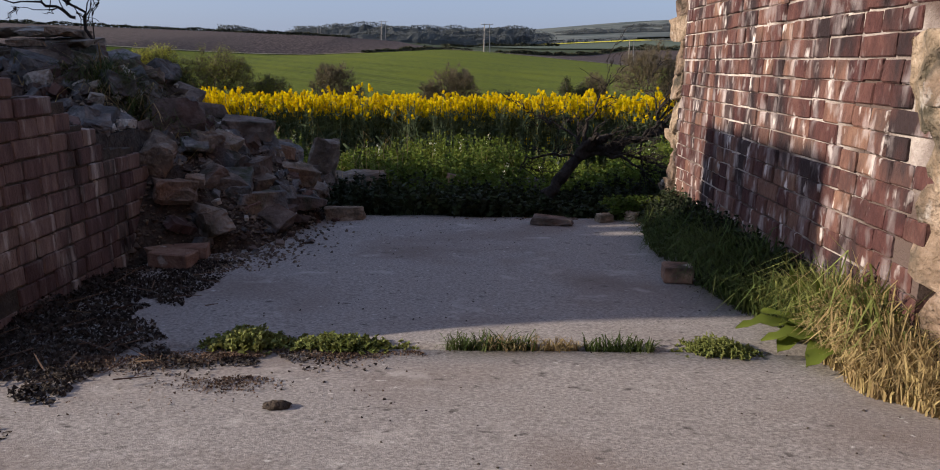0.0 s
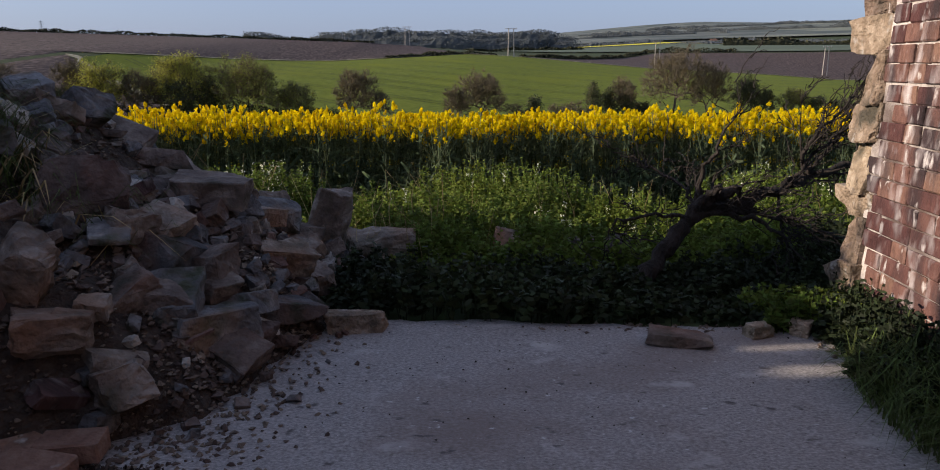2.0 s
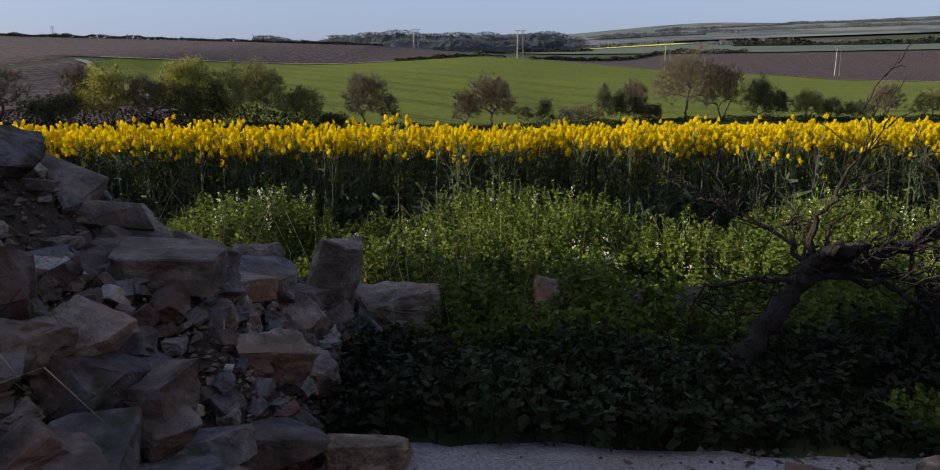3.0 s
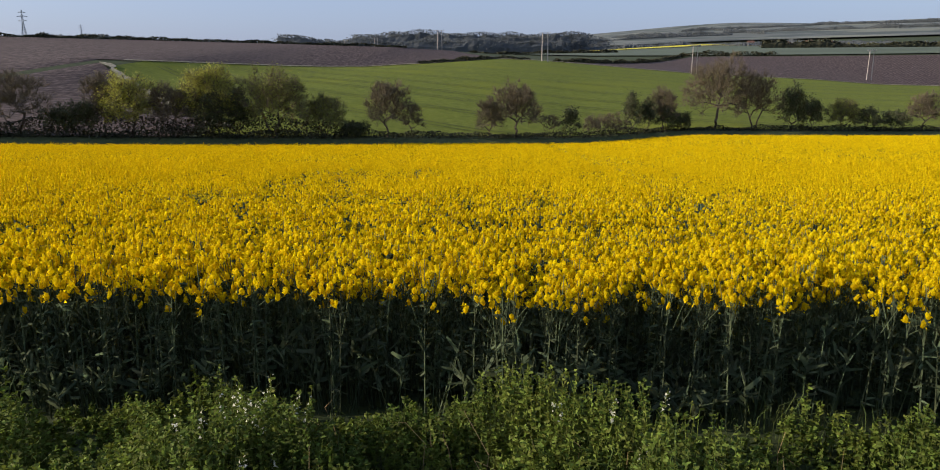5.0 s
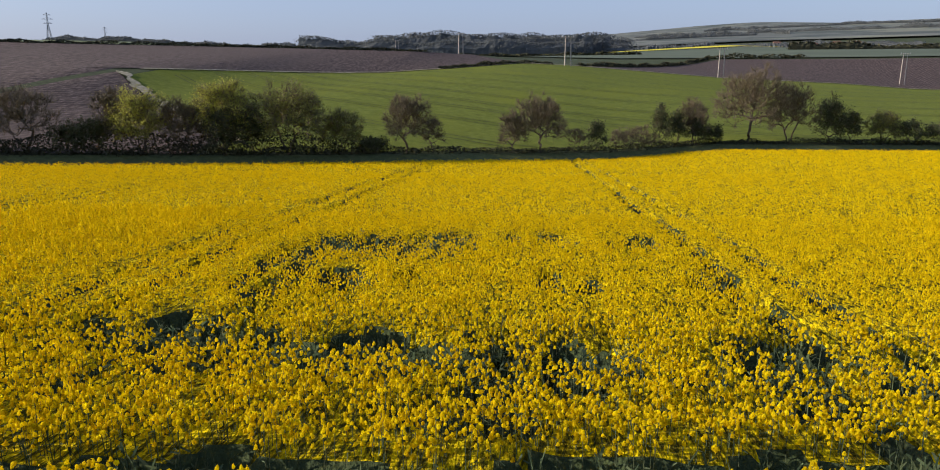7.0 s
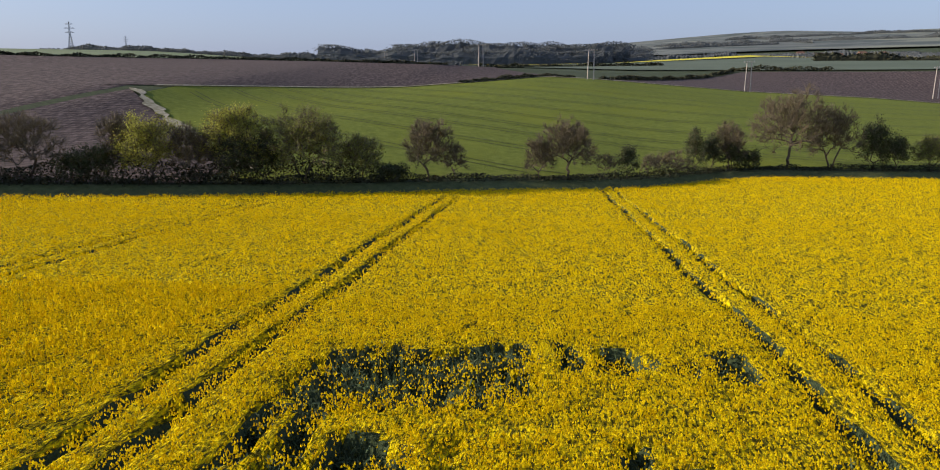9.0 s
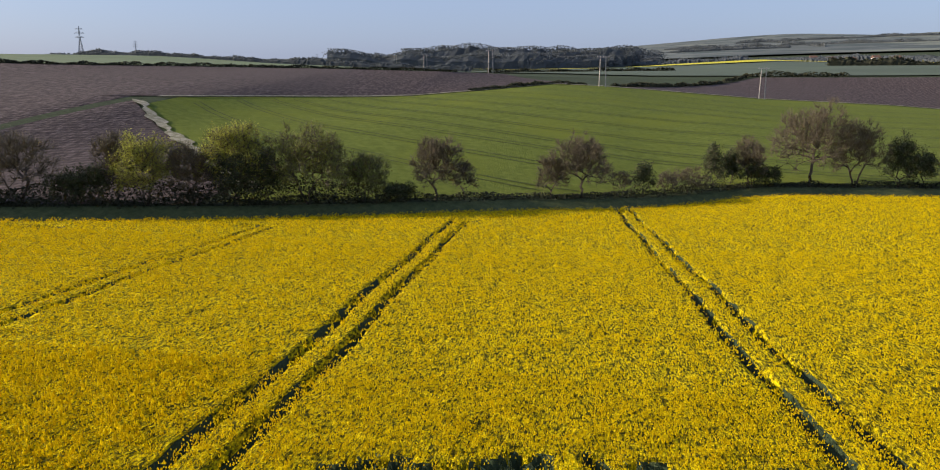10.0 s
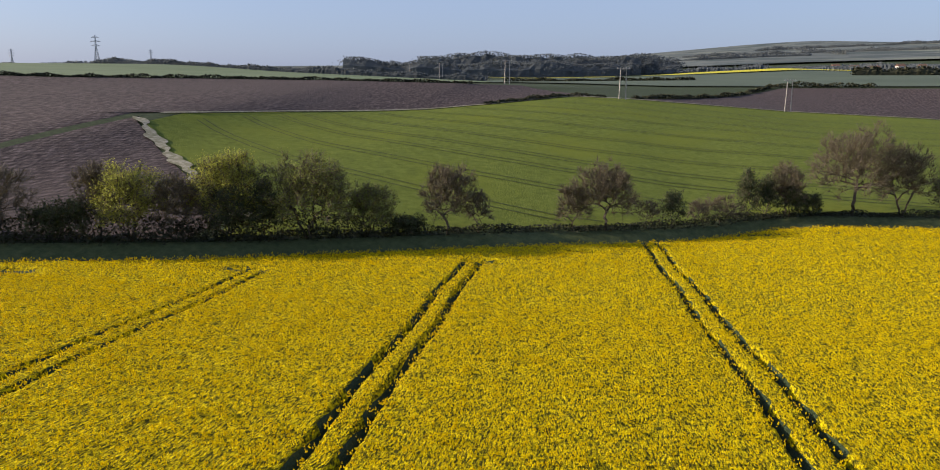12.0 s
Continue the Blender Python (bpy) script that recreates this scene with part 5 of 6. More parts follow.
# dry and green grass against the right-hand wall
def clump(name, cx, cy, rx, ry, n, length, mat, label, bend=(0.3, 1.0), width=(0.001, 0.0026)):
    a, r = RNG.uniform(0, 6.283, n), np.sqrt(RNG.random(n))
    x, y = cx + rx * r * np.cos(a), cy + ry * r * np.sin(a)
    k = x < 1.285
    x, y = x[k], y[k]
    return grass(name, x, y, land(x, y) - 0.01, RNG.uniform(*length, len(x)) * (1.15 - 0.4 * r[k]), mat, label, bend, width)


for cx, cy, r, n, long in ((1.21, 2.18, 0.10, 900, 0.22), (1.24, 2.08, 0.10, 1000, 0.27), (1.20, 2.00, 0.09, 900, 0.16), (1.27, 1.95, 0.09, 900, 0.22), (1.26, 2.28, 0.09, 800, 0.32), (1.27, 1.87, 0.06, 500, 0.12)):
    clump("dry_grass", cx, cy, r, r * 1.3, n, (long * 0.4, long), "straw", "messy clump of dry yellow grass by the wall", (0.2, 0.9), (0.0014, 0.0036))
for cx, cy, r, n, long in ((1.24, 2.52, 0.11, 620, 0.27), (1.24, 2.30, 0.10, 420, 0.34), (1.26, 2.12, 0.08, 260, 0.32), (1.19, 2.68, 0.11, 500, 0.20)):
    clump("green_grass", cx, cy, r, r * 1.4, n, (long * 0.5, long), "blade", "green grass arching out of the dry clump", (0.3, 0.9), (0.0025, 0.0058))
clump("green_grass", 1.16, 3.05, 0.17, 0.55, 2200, (0.10, 0.27), "grass", "shaded grass along the brick wall", (0.5, 1.5), (0.0015, 0.004))
clump("green_grass", 1.12, 3.75, 0.20, 0.55, 1800, (0.08, 0.22), "grass", "shaded grass along the brick wall", (0.5, 1.5), (0.0015, 0.004))
clump("green_grass", 1.22, 4.2, 0.11, 0.65, 1000, (0.05, 0.15), "grass", "shaded grass along the brick wall", (0.4, 1.2))
# Foot of the wall: darkened leaves stand in for its shade
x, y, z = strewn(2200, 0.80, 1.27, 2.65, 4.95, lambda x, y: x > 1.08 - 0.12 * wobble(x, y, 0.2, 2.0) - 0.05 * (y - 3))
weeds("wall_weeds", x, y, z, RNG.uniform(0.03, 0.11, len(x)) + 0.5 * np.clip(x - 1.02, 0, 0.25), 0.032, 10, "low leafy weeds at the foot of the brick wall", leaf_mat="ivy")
x, y, z = strewn(420, 0.86, 1.30, 4.6, 5.0)
weeds("wall_weeds", x, y, z, RNG.uniform(0.05, 0.16, len(x)), 0.035, 10, "yellow-green weeds at the wall's corner")

# weeds in the joint between the slabs
def tuft_row(x0, x1, n, length, mat, label):
    x = RNG.uniform(x0, x1, n)
    y = 2.265 + RNG.normal(0, 0.012, n)
    grass("joint_grass", x, y, land(x, y) - 0.01, RNG.uniform(*length, n), mat, label, (0.5, 1.2), (0.0015, 0.003))


tuft_row(-0.08, 0.20, 260, (0.03, 0.075), "grass", "green tuft in the joint between slabs")
tuft_row(0.05, 0.36, 300, (0.02, 0.06), "straw", "dry tuft in the joint between slabs")
tuft_row(0.38, 0.60, 200, (0.025, 0.065), "grass", "green tuft in the joint between slabs")
for x0, x1, n, h, lf in ((-0.85, -0.62, 380, 0.06, 0.018), (-0.60, -0.26, 480, 0.038, 0.016), (0.70, 0.92, 520, 0.045, 0.012)):
    x = RNG.normal((x0 + x1) / 2, (x1 - x0) / 4.2, n)
    y = 2.268 + RNG.normal(0, 0.028, n)
    weeds("joint_weeds", x, y, land(x, y) - 0.005, h * np.exp(-((x - (x0 + x1) / 2) / (x1 - x0) * 1.8) ** 2) * RNG.uniform(0.6, 1.1, n), lf, 9, "low cushion of green weeds in the slab joint", leaf_mat="blade")

# broad-leaved dock
def dock(x, y):
    thing = empty("dock_plant", (x, y, float(land(x, y))))
    for k, (turn, long, rise, wide) in enumerate(((184, 0.30, 0.62, 0.06), (222, 0.27, 0.55, 0.06), (150, 0.22, 0.75, 0.05), (255, 0.22, 0.7, 0.05), (110, 0.24, 1.35, 0.045), (205, 0.20, 0.85, 0.05))):
        bm = bmesh.new()
        rows = []
        for i in range(9):
            t = i / 8
            w = wide * math.sin(math.pi * min(1, 0.10 + 0.9 * t)) ** 0.7 * (1 - 0.25 * t)
            p = Vector((long * t * math.cos(rise * 0.7), 0, long * (t * math.sin(rise) - 0.55 * t * t * math.cos(rise))+ 0.02))
            ruff = 0.008 * math.sin(i * 2.3 + k)
            rows.append([bm.verts.new(p + Vector((0, s * w, abs(s) * 0.22 * w + ruff * s))) for s in (-1, -0.5, 0, 0.5, 1)])
        for a, b in zip(rows, rows[1:]):
            for i in range(4):
                bm.faces.new((a[i], a[i + 1], b[i + 1], b[i]))
        leaf = part("leaf", bm, M["weed"], thing, smooth=True)
        leaf.matrix_local = pose(0, 0, 0, 0, 0, turn)
    tagged(thing, "broad-leaved green dock growing by the dry grass", "plant")


dock(1.16, 2.36)
dock(1.20, 2.24)

# ---- stone quoins on the right-hand wall ----
def quoin(x, y, z, size, seed, mat="quoin"):
    ob = new("quoin", stone_mesh(seed, size, mat=mat))
    ob.location = (x, y, z)
    ob.parent = bpy.data.objects["wall_right"]
    return ob


z = -0.06
for k, (h, d) in enumerate(((0.16, 0.30), (0.19, 0.22), (0.13, 0.27), (0.20, 0.21), (0.16, 0.28), (0.21, 0.22), (0.15, 0.27), (0.22, 0.22), (0.20, 0.28), (0.2, 0.22))):
    quoin(1.487 - 0.03 * (k < 1), 4.85 + d * 0.30, z + h / 2, (0.40, d * 1.0, h + 0.01), 300 + k)
    z += h
z = -0.05
for k, (h, d) in enumerate(((0.30, 0.22), (0.26, 0.20), (0.24, 0.24), (0.30, 0.34), (0.22, 0.22), (0.3, 0.26), (0.3, 0.22))):
    quoin(1.485, 2.07 - d * 0.42, z + h / 2, (0.40, d, h + 0.01), 330 + k)
    z += h

quoin(1.40, 2.14, 0.80, (0.26, 0.20, 0.27), 350)

# ---- loose things on the yard ----
def loose_brick(x, y, turn, label, tilt=0.0, size=(0.10, 0.21, 0.068), lift=0.0):
    ob = new("loose_brick", brick_mesh(size[1], size[2], size[0], int(x * 100), "brick_loose"))
    ob.matrix_world = pose(x, y, float(land(x, y)) + size[2] / 2 + lift + 0.004, tilt, 0, turn)
    tagged(ob, label, "brick", "loose bricks")


loose_brick(0.90, 3.14, 84, "brown half brick lying on the shaded slab", size=(0.11, 0.125, 0.072))
loose_brick(-1.43, 3.30, 82, "red brick lying on the slab below the rubble", 2, (0.11, 0.20, 0.07))
loose_brick(-1.56, 3.42, 66, "dusty brick beside the broken wall", 4, (0.11, 0.21, 0.07))
loose_brick(-1.40, 3.43, 100, "dusty brick beside the broken wall", 0, (0.10, 0.17, 0.06), 0.01)
loose_brick(1.13, 3.62, 40, "dark brick half hidden in wall weeds", 6)


def loose_stone(x, y, size, seed, turn, label, tilt=(0, 0), mat="stone", sunk=0.15):
    ob = new("stone", stone_mesh(seed, size, mat=mat))
    ob.matrix_world = pose(x, y, float(land(x, y)) + max(float(heap(x, y)), 0) + size[2] * (0.5 - sunk), tilt[0], tilt[1], turn)
    tagged(ob, label, "stone", "loose stones")


loose_stone(0.45, 4.45, (0.25, 0.12, 0.05), 401, -16, "flat brown stone slab on the concrete", sunk=0.05)
loose_stone(-0.86, 4.56, (0.24, 0.11, 0.085), 402, 4, "squared brown building stone at the slab's end", sunk=0.05, mat="quoin")
loose_stone(0.80, 4.56, (0.10, 0.07, 0.055), 403, 20, "pale broken stone by the weeds", mat="quoin")
loose_stone(0.98, 4.60, (0.085, 0.08, 0.07), 404, 60, "pale broken stone by the weeds", mat="quoin")
loose_stone(-1.30, 5.9, (0.24, 0.15, 0.40), 405, 30, "upright pointed grey stone among the rubble", (10, 12))
loose_stone(-1.02, 6.1, (0.40, 0.24, 0.34), 406, 10, "dark flat-topped stone among weeds", (6, -8))
loose_stone(-1.62, 5.75, (0.22, 0.16, 0.22), 407, 60, "grey stone with pale mortar on it", (-12, 6))
loose_stone(-0.18, 6.60, (0.30, 0.2, 0.24), 408, 10, "mossy grey stone among weeds", (14, 8), sunk=0.12)
loose_stone(0.36, 6.36, (0.36, 0.16, 0.26), 409, 6, "long flat stone among weeds", (0, 2))
loose_stone(-1.72, 4.18, (0.26, 0.18, 0.20), 410, 25, "large pale-faced block in the rubble", (-14, 10))
loose_stone(-1.36, 4.24, (0.22, 0.15, 0.15), 411, -10, "large broken block in the rubble", (8, -6))
loose_stone(-1.52, 4.72, (0.32, 0.18, 0.13), 412, 8, "long squared block in the rubble", (4, 6))
loose_stone(-1.22, 4.75, (0.22, 0.16, 0.15), 413, 40, "large broken block in the rubble", (20, 10))
loose_stone(-1.40, 3.95, (0.24, 0.13, 0.09), 414, 14, "flat block at the heap's foot", (6, 10))
loose_stone(-1.18, 4.15, (0.20, 0.13, 0.08), 415, -12, "flat block at the heap's foot", (6, 4))
loose_stone(-1.95, 5.15, (0.28, 0.18, 0.10), 416, 30, "tilted flat block on the heap", (-24, 12))
loose_stone(-1.62, 5.25, (0.24, 0.16, 0.14), 417, -30, "blue-grey block on the heap", (-20, 10))
loose_stone(-1.62, 3.66, (0.16, 0.14, 0.17), 418, 15, "pale squared stone near the wall's end", (20, 30))
loose_stone(-1.52, 3.60, (0.20, 0.15, 0.12), 419, 35, "pale squared stone near the wall's end", (0, 10))


def dropping():
    bm = bmesh.new()
    bmesh.ops.create_icosphere(bm, subdivisions=3, radius=1.0)
    for v in bm.verts:
        n = 1 + 0.30 * noise.noise(v.co * 2.2) + 0.14 * noise.noise(v.co * 6.5)
        v.co = Vector((v.co.x * 0.036 * n, v.co.y * 0.020 * n, max(v.co.z * 0.015 * n, -0.006)))
    ob = new("clod", from_bm("clod", bm, M["soil"], True))
    ob.location = (-0.51, 1.80, float(land(-0.51, 1.80)) + 0.006)
    tagged(ob, "dark dry clod lying on the concrete", "clod")


dropping()


def litter(name, x, y, z, size, mat, label, flat=2.0):
    v, p = bits(np.stack([x, y, z], 1), size, flat)
    return tagged(new(name, mesh_of(name, v, [p], [M[mat]])), label, "litter", kind="stuff")


def crumbs(name, x, y, size, mat, label):
    """Many small stones: flattened eight-faced pieces."""
    n = len(x)
    z = land(x, y) + np.maximum(heap(x, y), 0) + size * 0.25
    c = np.stack([x, y, z], 1)
    dirs = np.array([(1, 0, 0), (0, 1, 0), (-1, 0, 0), (0, -1, 0), (0, 0, 0.7), (0, 0, -0.7)], float)
    a = RNG.uniform(0, 6.283, n)
    rot = np.stack([np.stack([np.cos(a), -np.sin(a), 0 * a], -1), np.stack([np.sin(a), np.cos(a), 0 * a], -1), np.stack([0 * a, 0 * a, 1 + 0 * a], -1)], 1)
    pts = (dirs[None] * RNG.uniform(0.6, 1.3, (n, 6, 1)) + RNG.normal(0, 0.15, (n, 6, 3))) * size[:, None, None]
    v = (np.einsum("nij,nkj->nki", rot, pts) + c[:, None]).reshape(-1, 3)
    i = np.arange(n)[:, None] * 6
    f = np.concatenate([i + np.array(t) for t in ((0, 1, 4), (1, 2, 4), (2, 3, 4), (3, 0, 4), (1, 0, 5), (2, 1, 5), (3, 2, 5), (0, 3, 5))])
    return tagged(new(name, mesh_of(name, v, [f], [M[mat]])), label, "gravel", kind="stuff")


M["rubble"] = material("mortar_rubble", [(0.3, (0.075, 0.055, 0.043)), (0.6, (0.15, 0.115, 0.09)), (0.8, (0.28, 0.23, 0.19))], 12, 5, 0.95, 0.6, 60, island=0.5)
M["earth"] = material("brown_earth", [(0.3, (0.07, 0.043, 0.03)), (0.7, (0.15, 0.10, 0.07))], 12, 5, 0.97, 0, island=0.4)
M["dirt"] = material("dark_litter", [(0.3, (0.02, 0.016, 0.014)), (0.7, (0.06, 0.046, 0.036))], 12, 5, 0.97, 0, island=0.5)
gx, gy = RNG.uniform(-3.4, -0.8, 16000), RNG.uniform(2.5, 6.8, 16000)
k = heap(gx, gy) > 0.004
crumbs("rubble_chips", gx[k], gy[k], RNG.uniform(0.004, 0.013, k.sum()) * RNG.choice([1, 1, 1, 1, 1, 2.0], k.sum()), "rubble", "small chips of stone and mortar over the heap")
gx, gy = RNG.normal(-1.22, 0.16, 1600), RNG.uniform(3.2, 4.6, 1600)
crumbs("rubble_chips", gx, gy, RNG.uniform(0.004, 0.014, 1600), "rubble", "grit and chips at the heap's foot")
gx, gy = RNG.uniform(-1.6, 1.28, 700), RNG.uniform(0.4, 4.7, 700)
crumbs("grit", gx, gy, RNG.uniform(0.002, 0.0055, 700), "dirt", "dark crumbs of grit on the concrete")
gx, gy = 1.12 + RNG.normal(0, 0.07, 420), RNG.uniform(3.0, 4.7, 420)
crumbs("grit", gx, gy, RNG.uniform(0.003, 0.014, 420), "rubble", "pale chips along the wall's weeds")
gx, gy = RNG.uniform(-0.6, 1.1, 260), 4.66 + RNG.normal(0, 0.04, 260)
crumbs("grit", gx, gy, RNG.uniform(0.003, 0.016, 260), "rubble", "chips along the slab's end")
# dark litter by the left-hand wall and over the joint
gx, gy = -1.75 + 0.95 * RNG.random(30000) ** 1.3, RNG.uniform(1.50, 3.4, 30000)
k = (wobble(gx, gy, 0.16, 3.0) + 0.5 * wobble(gx, gy, 0.05, 6.0) > 0.9 * (gx + 1.30) * 3.0 - 0.35) & (gx < -1.12 + 0.50 * np.exp(-((gy - 2.42) / 0.08) ** 2))
gx, gy = gx[k], gy[k]
bank = np.clip(0.3 + 0.8 * wobble(gx, gy, 0.09, 2.0), 0, 1) * np.clip((-1.05 - gx) * 1.5, 0.05, 1) * 0.07
litter("leaf_litter", gx, gy, land(gx, gy) + bank * RNG.random(len(gx)), RNG.uniform(0.003, 0.010, len(gx)), "dirt", "dark rotted litter along the left-hand wall", 0.8)
n = 45
gx, gy = RNG.uniform(-1.7, -1.0, n), RNG.uniform(1.9, 3.2, n)
a = np.stack([gx, gy, land(gx, gy) + 0.02], 1)
turn = RNG.uniform(0, 6.283, n)
v, p = tubes(a, a + np.stack([np.cos(turn), np.sin(turn), RNG.uniform(-0.1, 0.2, n)], 1) * RNG.uniform(0.04, 0.16, n)[:, None], np.full(n, 0.003), np.full(n, 0.0015))
tagged(new("twig_litter", mesh_of("twig_litter", v, [p], [M["earth"]])), "dry broken twigs in the dark litter", "litter", kind="stuff")
# earth washed over the near slab
for cx, cy, rx, ry, n in ((-0.74, 2.15, 0.13, 0.035, 3200), (-0.70, 1.98, 0.07, 0.045, 1500), (-0.40, 2.18, 0.06, 0.018, 700), (-1.1, 2.12, 0.12, 0.05, 1800), (-0.17, 2.21, 0.10, 0.012, 500), (-0.95, 2.02, 0.3, 0.12, 900)):
    gx, gy = RNG.normal(cx, rx, n), RNG.normal(cy, ry, n)
    k = wobble(gx * 0.5, gy, 0.05, 4.0) > -0.15
    gx, gy = gx[k], gy[k]
    litter("loose_earth", gx, gy, land(gx, gy) + RNG.uniform(0.001, 0.010, len(gx)) * np.exp(-((gx - cx) / rx) ** 2 - ((gy - cy) / ry) ** 2) + 0.002, RNG.uniform(0.0015, 0.0045, len(gx)), "earth", "brown earth scattered on the near slab", 1.2)
gx, gy = RNG.normal(-0.85, 0.22, 2600), 2.16 + RNG.normal(0, 0.06, 2600)
k = wobble(gx, gy, 0.09, 1.0) > 0.0
litter("leaf_litter", gx[k], gy[k], land(gx[k], gy[k]) + RNG.uniform(0, 0.006, k.sum()), RNG.uniform(0.003, 0.008, k.sum()), "dirt", "brown crumbs of earth by the slab joint")


# ---- fallen branch ----
M["deadwood"] = material("dead_bark", [(0.3, (0.016, 0.013, 0.011)), (0.6, (0.038, 0.031, 0.027)), (0.8, (0.08, 0.068, 0.06))], 22, 7, 0.96, 1.0, 60, stretch=(1, 1, 0.5), bump_distance=0.02)


def bare_limb(rnd, points, ra, rb, twigs, lots, level=0, sides=7):
    """A bent limb through the points, knobbly and tapered, with side twigs; gathers rings into lots."""
    pts = [Vector(p) for p in points]
    path = []
    for a, b in zip(pts, pts[1:]):
        steps = 5 if level == 0 else 3
        for s in range(steps):
            path.append(a.lerp(b, s / steps) + Vector([rnd.gauss(0, 0.010 if level == 0 else 0.006) for _ in range(3)]))
    path.append(pts[-1])
    rings = []
    for i, p in enumerate(path):
        t = i / (len(path) - 1)
        rings.append((p, (ra + (rb - ra) * t) * rnd.uniform(0.88, 1.14)))
    lots.append((rings, sides if level == 0 else 3))
    for i in range(1, len(path) - 1):
        if level < 3 and rnd.random() < twigs:
            t = i / len(path)
            d = (path[i + 1] - path[i]).normalized()
            for _ in range(1 + (rnd.random() < 0.35)):
                out = (d * 0.8 + Vector((rnd.gauss(0.3, 0.45), rnd.gauss(0, 0.4), rnd.gauss(-0.05, 0.38)))).normalized()
                n = rnd.uniform(0.10, 0.36) / (1 + 0.7 * level)
                mid = path[i] + out * n * 0.5 + Vector((0, 0, rnd.gauss(0.02, 0.02)))
                end = mid + (out + Vector((rnd.gauss(0, 0.35), rnd.gauss(0, 0.3), rnd.gauss(0.02, 0.25)))) * n * 0.5
                bare_limb(rnd, [path[i], mid, end], max(0.0035, min(0.012, (ra + (rb - ra) * t) * 0.45)), 0.0016, 0.25, lots, level + 1)


def limb_mesh(name, lots, mat):
    bm = bmesh.new()
    for rings, sides in lots:
        last = None
        for i, (p, r) in enumerate(rings):
            d = (rings[min(i + 1, len(rings) - 1)][0] - rings[max(i - 1, 0)][0]).normalized()
            a = d.cross(Vector((0.3, 0.9, 0.21))).normalized()
            b = d.cross(a)
            ring = []
            for k in range(sides):
                w = 6.283 * k / sides
                lump = 1 + (0.22 * noise.noise(p * 9 + Vector((k * 1.7, 0, 0))) if sides > 4 else 0)
                ring.append(bm.verts.new(p + (a * math.cos(w) + b * math.sin(w)) * r * lump))
            if last:
                for k in range(sides):
                    bm.faces.new((last[k], last[(k + 1) % sides], ring[(k + 1) % sides], ring[k]))
            else:
                bm.faces.new(ring)
            last = ring
        bm.faces.new(last[::-1])
    return from_bm(name, bm, M[mat], True)


def fallen_branch():
    rnd = random.Random(11)
    thing = empty("fallen_branch", (0.50, 5.42, -0.16))
    runs = [("limb", [(0.42, 5.38, -0.26), (0.58, 5.47, -0.04), (0.73, 5.56, 0.13), (0.82, 5.6, 0.21)], 0.056, 0.036, 0.0),
            ("limb", [(0.76, 5.58, 0.17), (0.90, 5.55, 0.27), (0.97, 5.52, 0.33)], 0.046, 0.022, 0.15),
            ("limb", [(0.72, 5.55, 0.16), (0.80, 5.54, 0.26), (0.88, 5.5, 0.33)], 0.032, 0.016, 0.15),
            ("limb", [(0.78, 5.6, 0.17), (1.06, 5.65, 0.22), (1.26, 5.7, 0.29), (1.42, 5.75, 0.35), (1.72, 5.9, 0.40), (2.1, 6.0, 0.52)], 0.036, 0.014, 0.65),
            ("branch", [(0.80, 5.6, 0.19), (0.80, 5.6, 0.40), (0.86, 5.57, 0.52), (0.95, 5.5, 0.76)], 0.018, 0.003, 0.35),
            ("branch", [(1.42, 5.75, 0.35), (1.36, 5.72, 0.46), (1.42, 5.7, 0.60), (1.56, 5.7, 0.74), (1.64, 5.7, 0.86)], 0.015, 0.003, 0.7),
            ("branch", [(1.26, 5.7, 0.29), (1.40, 5.72, 0.44), (1.56, 5.75, 0.58), (1.74, 5.75, 0.74)], 0.013, 0.003, 0.7),
            ("branch", [(1.42, 5.75, 0.35), (1.56, 5.8, 0.55), (1.66, 5.85, 0.74)], 0.012, 0.003, 0.7),
            ("branch", [(0.78, 5.6, 0.17), (1.06, 5.52, 0.17), (1.22, 5.5, 0.06), (1.34, 5.5, -0.06)], 0.017, 0.004, 0.8),
            ("branch", [(0.90, 5.6, 0.20), (1.15, 5.6, 0.16), (1.40, 5.6, 0.08), (1.62, 5.6, 0.02)], 0.015, 0.004, 0.8),
            ("branch", [(1.26, 5.7, 0.29), (1.22, 5.62, 0.16), (1.26, 5.56, 0.02)], 0.012, 0.004, 0.7),
            ("branch", [(0.72, 5.56, 0.15), (0.52, 5.5, 0.17), (0.34, 5.5, 0.13), (0.28, 5.48, 0.04)], 0.012, 0.003, 0.5),
            ("branch", [(0.80, 5.6, 0.20), (0.68, 5.75, 0.33), (0.50, 5.85, 0.42), (0.36, 5.9, 0.46)], 0.011, 0.003, 0.6)]
    for name, points, ra, rb, twigs in runs:
        lots = []
        bare_limb(rnd, points, ra, rb, twigs, lots)
        ob = part(name, limb_mesh(name, lots, "deadwood"), None, thing)
        ob.matrix_parent_inverse = thing.matrix_world.inverted()
    tagged(thing, "dead dark tree limb with bare twigs fallen across weeds", "branch")


fallen_branch()


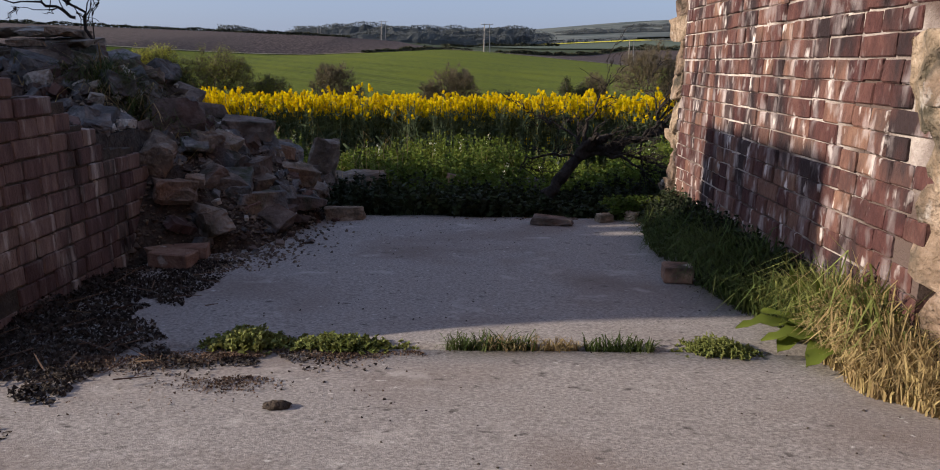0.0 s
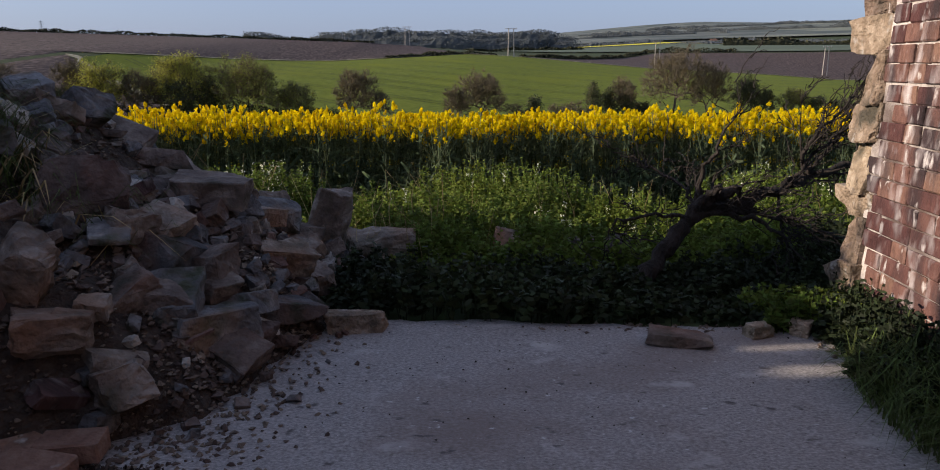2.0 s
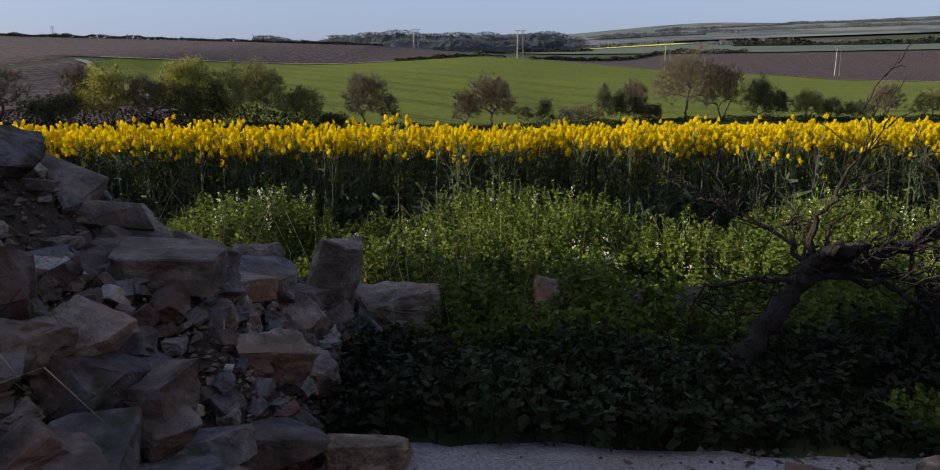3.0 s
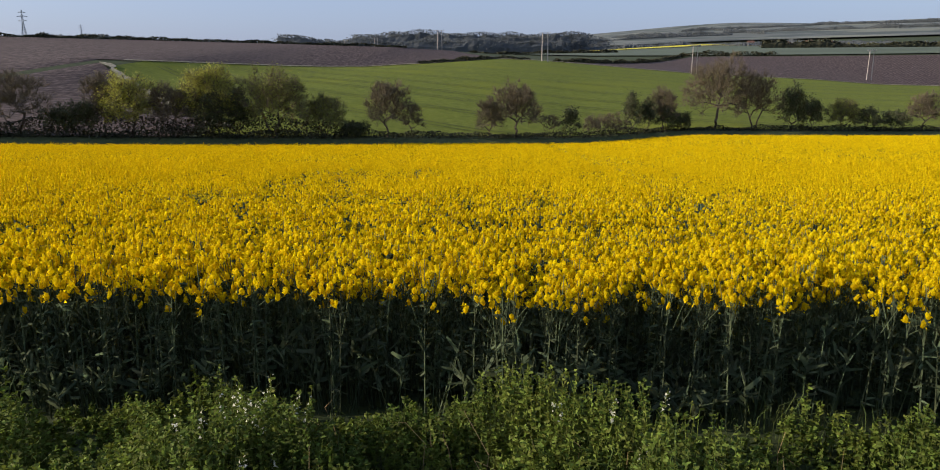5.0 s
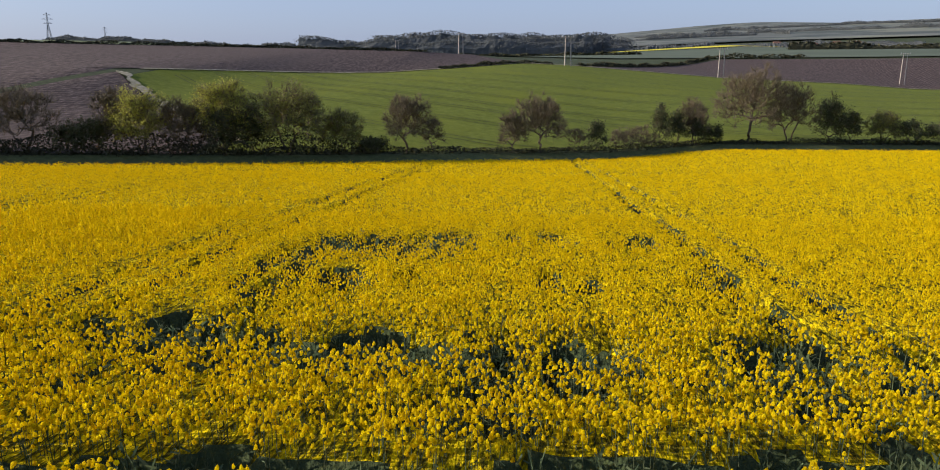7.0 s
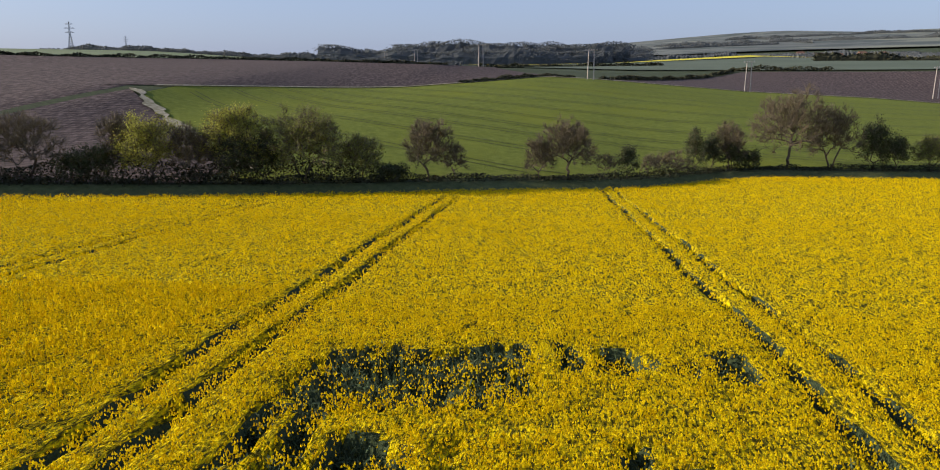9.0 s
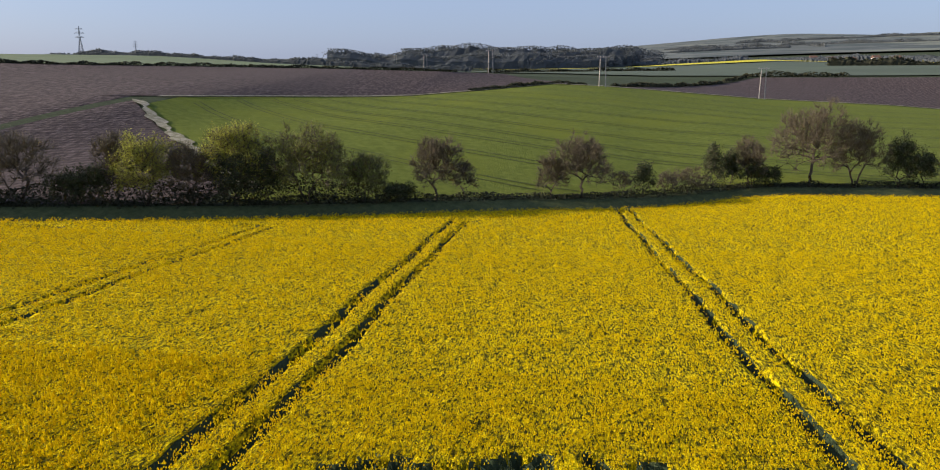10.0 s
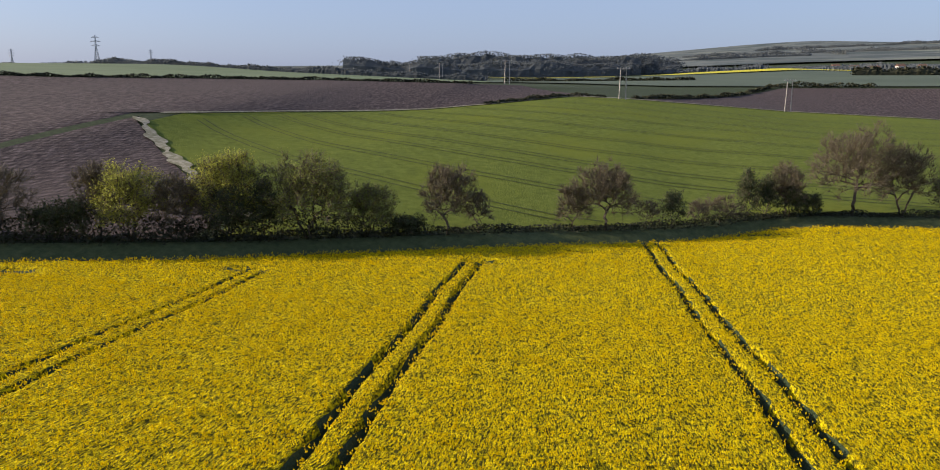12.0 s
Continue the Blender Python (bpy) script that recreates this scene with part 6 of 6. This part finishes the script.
def sapling():
    """Bare twigs that arch up out of the broken masonry."""
    rnd = random.Random(4)
    thing = empty("sapling", (-2.30, 4.45, 0.94))
    for points in ([(-2.30, 4.45, 0.86), (-2.36, 4.44, 1.14), (-2.50, 4.42, 1.24), (-2.68, 4.40, 1.36), (-2.8, 4.38, 1.5)], [(-2.38, 4.44, 1.10), (-2.60, 4.44, 1.18), (-2.85, 4.42, 1.20)],
                   [(-2.42, 4.44, 1.18), (-2.40, 4.4, 1.32), (-2.44, 4.36, 1.5)]):
        lots = []
        bare_limb(rnd, points, 0.011, 0.003, 0.75, lots, 0, 5)
        ob = part("stem", limb_mesh("stem", lots, "deadwood"), None, thing)
        ob.matrix_parent_inverse = thing.matrix_world.inverted()
    tagged(thing, "bare dark sapling growing from the broken wall top", "sapling")


sapling()


def wall_stub():
    """What still stands of the old stone wall: ragged courses of flat stones."""
    rnd = random.Random(21)
    thing = empty("broken_stone_wall", (-2.5, 4.45, 0.35))
    flats = [stone_mesh(500 + s, (rnd.uniform(0.16, 0.30), 0.22, rnd.uniform(0.05, 0.09)), mat=("quoin", "stone_grey", "quoin", "stone_pale")[s % 4]) for s in range(8)]
    z, course = 0.26, 0
    while z < 1.0:
        h = rnd.uniform(0.05, 0.075)
        x = -1.96 - 0.05 * max(0, course - 3) - rnd.uniform(0, 0.10)
        while x > -3.3:
            w = rnd.uniform(0.14, 0.27)
            if not (z > 0.86 and rnd.random() < 0.35):
                ob = new("stone", rnd.choice(flats))
                ob.parent, ob.matrix_parent_inverse = thing, thing.matrix_world.inverted()
                ob.matrix_world = pose(x - w / 2, 4.42 + rnd.uniform(-0.05, 0.05), z + h / 2, rnd.gauss(0, 3), rnd.gauss(0, 4), rnd.gauss(0, 8)) @ Matrix.Diagonal((w / 0.22, 1, h / 0.065, 1))
            x -= w + 0.008
        z += h + 0.006
        course += 1
    tagged(thing, "ragged remains of a dry stone wall above rubble", "wall")


wall_stub()

# grass over the heap, dry stalks at the weeds' edge
x, y = RNG.normal(-2.0, 0.18, 900), RNG.normal(4.16, 0.07, 900)
grass("heap_grass", x, y, land(x, y) + heap(x, y) - 0.02, RNG.uniform(0.05, 0.16, 900), "grass", "grass hanging over the rubble", (1.2, 2.4), (0.001, 0.0026))
x, y = RNG.normal(-2.0, 0.2, 160), RNG.normal(4.12, 0.10, 160)
grass("heap_grass", x, y, land(x, y) + heap(x, y) - 0.02, RNG.uniform(0.06, 0.17, 160), "straw", "dry grass hanging over the rubble", (1.0, 2.4))
x, y = RNG.uniform(-2.9, -0.7, 110), RNG.normal(6.3, 0.25, 110)
grass("dry_stalks", x, y, land(x, y) + heap(x, y) * 0.5, RNG.uniform(0.35, 0.7, 110), "straw", "tall dry stalks standing behind the rubble", (0.1, 0.7), (0.0018, 0.003))
x, y = RNG.uniform(-2.5, 3.0, 60), RNG.uniform(6.5, 9.2, 60)
grass("dry_stalks", x, y, land(x, y), RNG.uniform(0.35, 0.75, 60), "straw", "tall dry stalks among the weeds", (0.1, 0.7), (0.0018, 0.003))
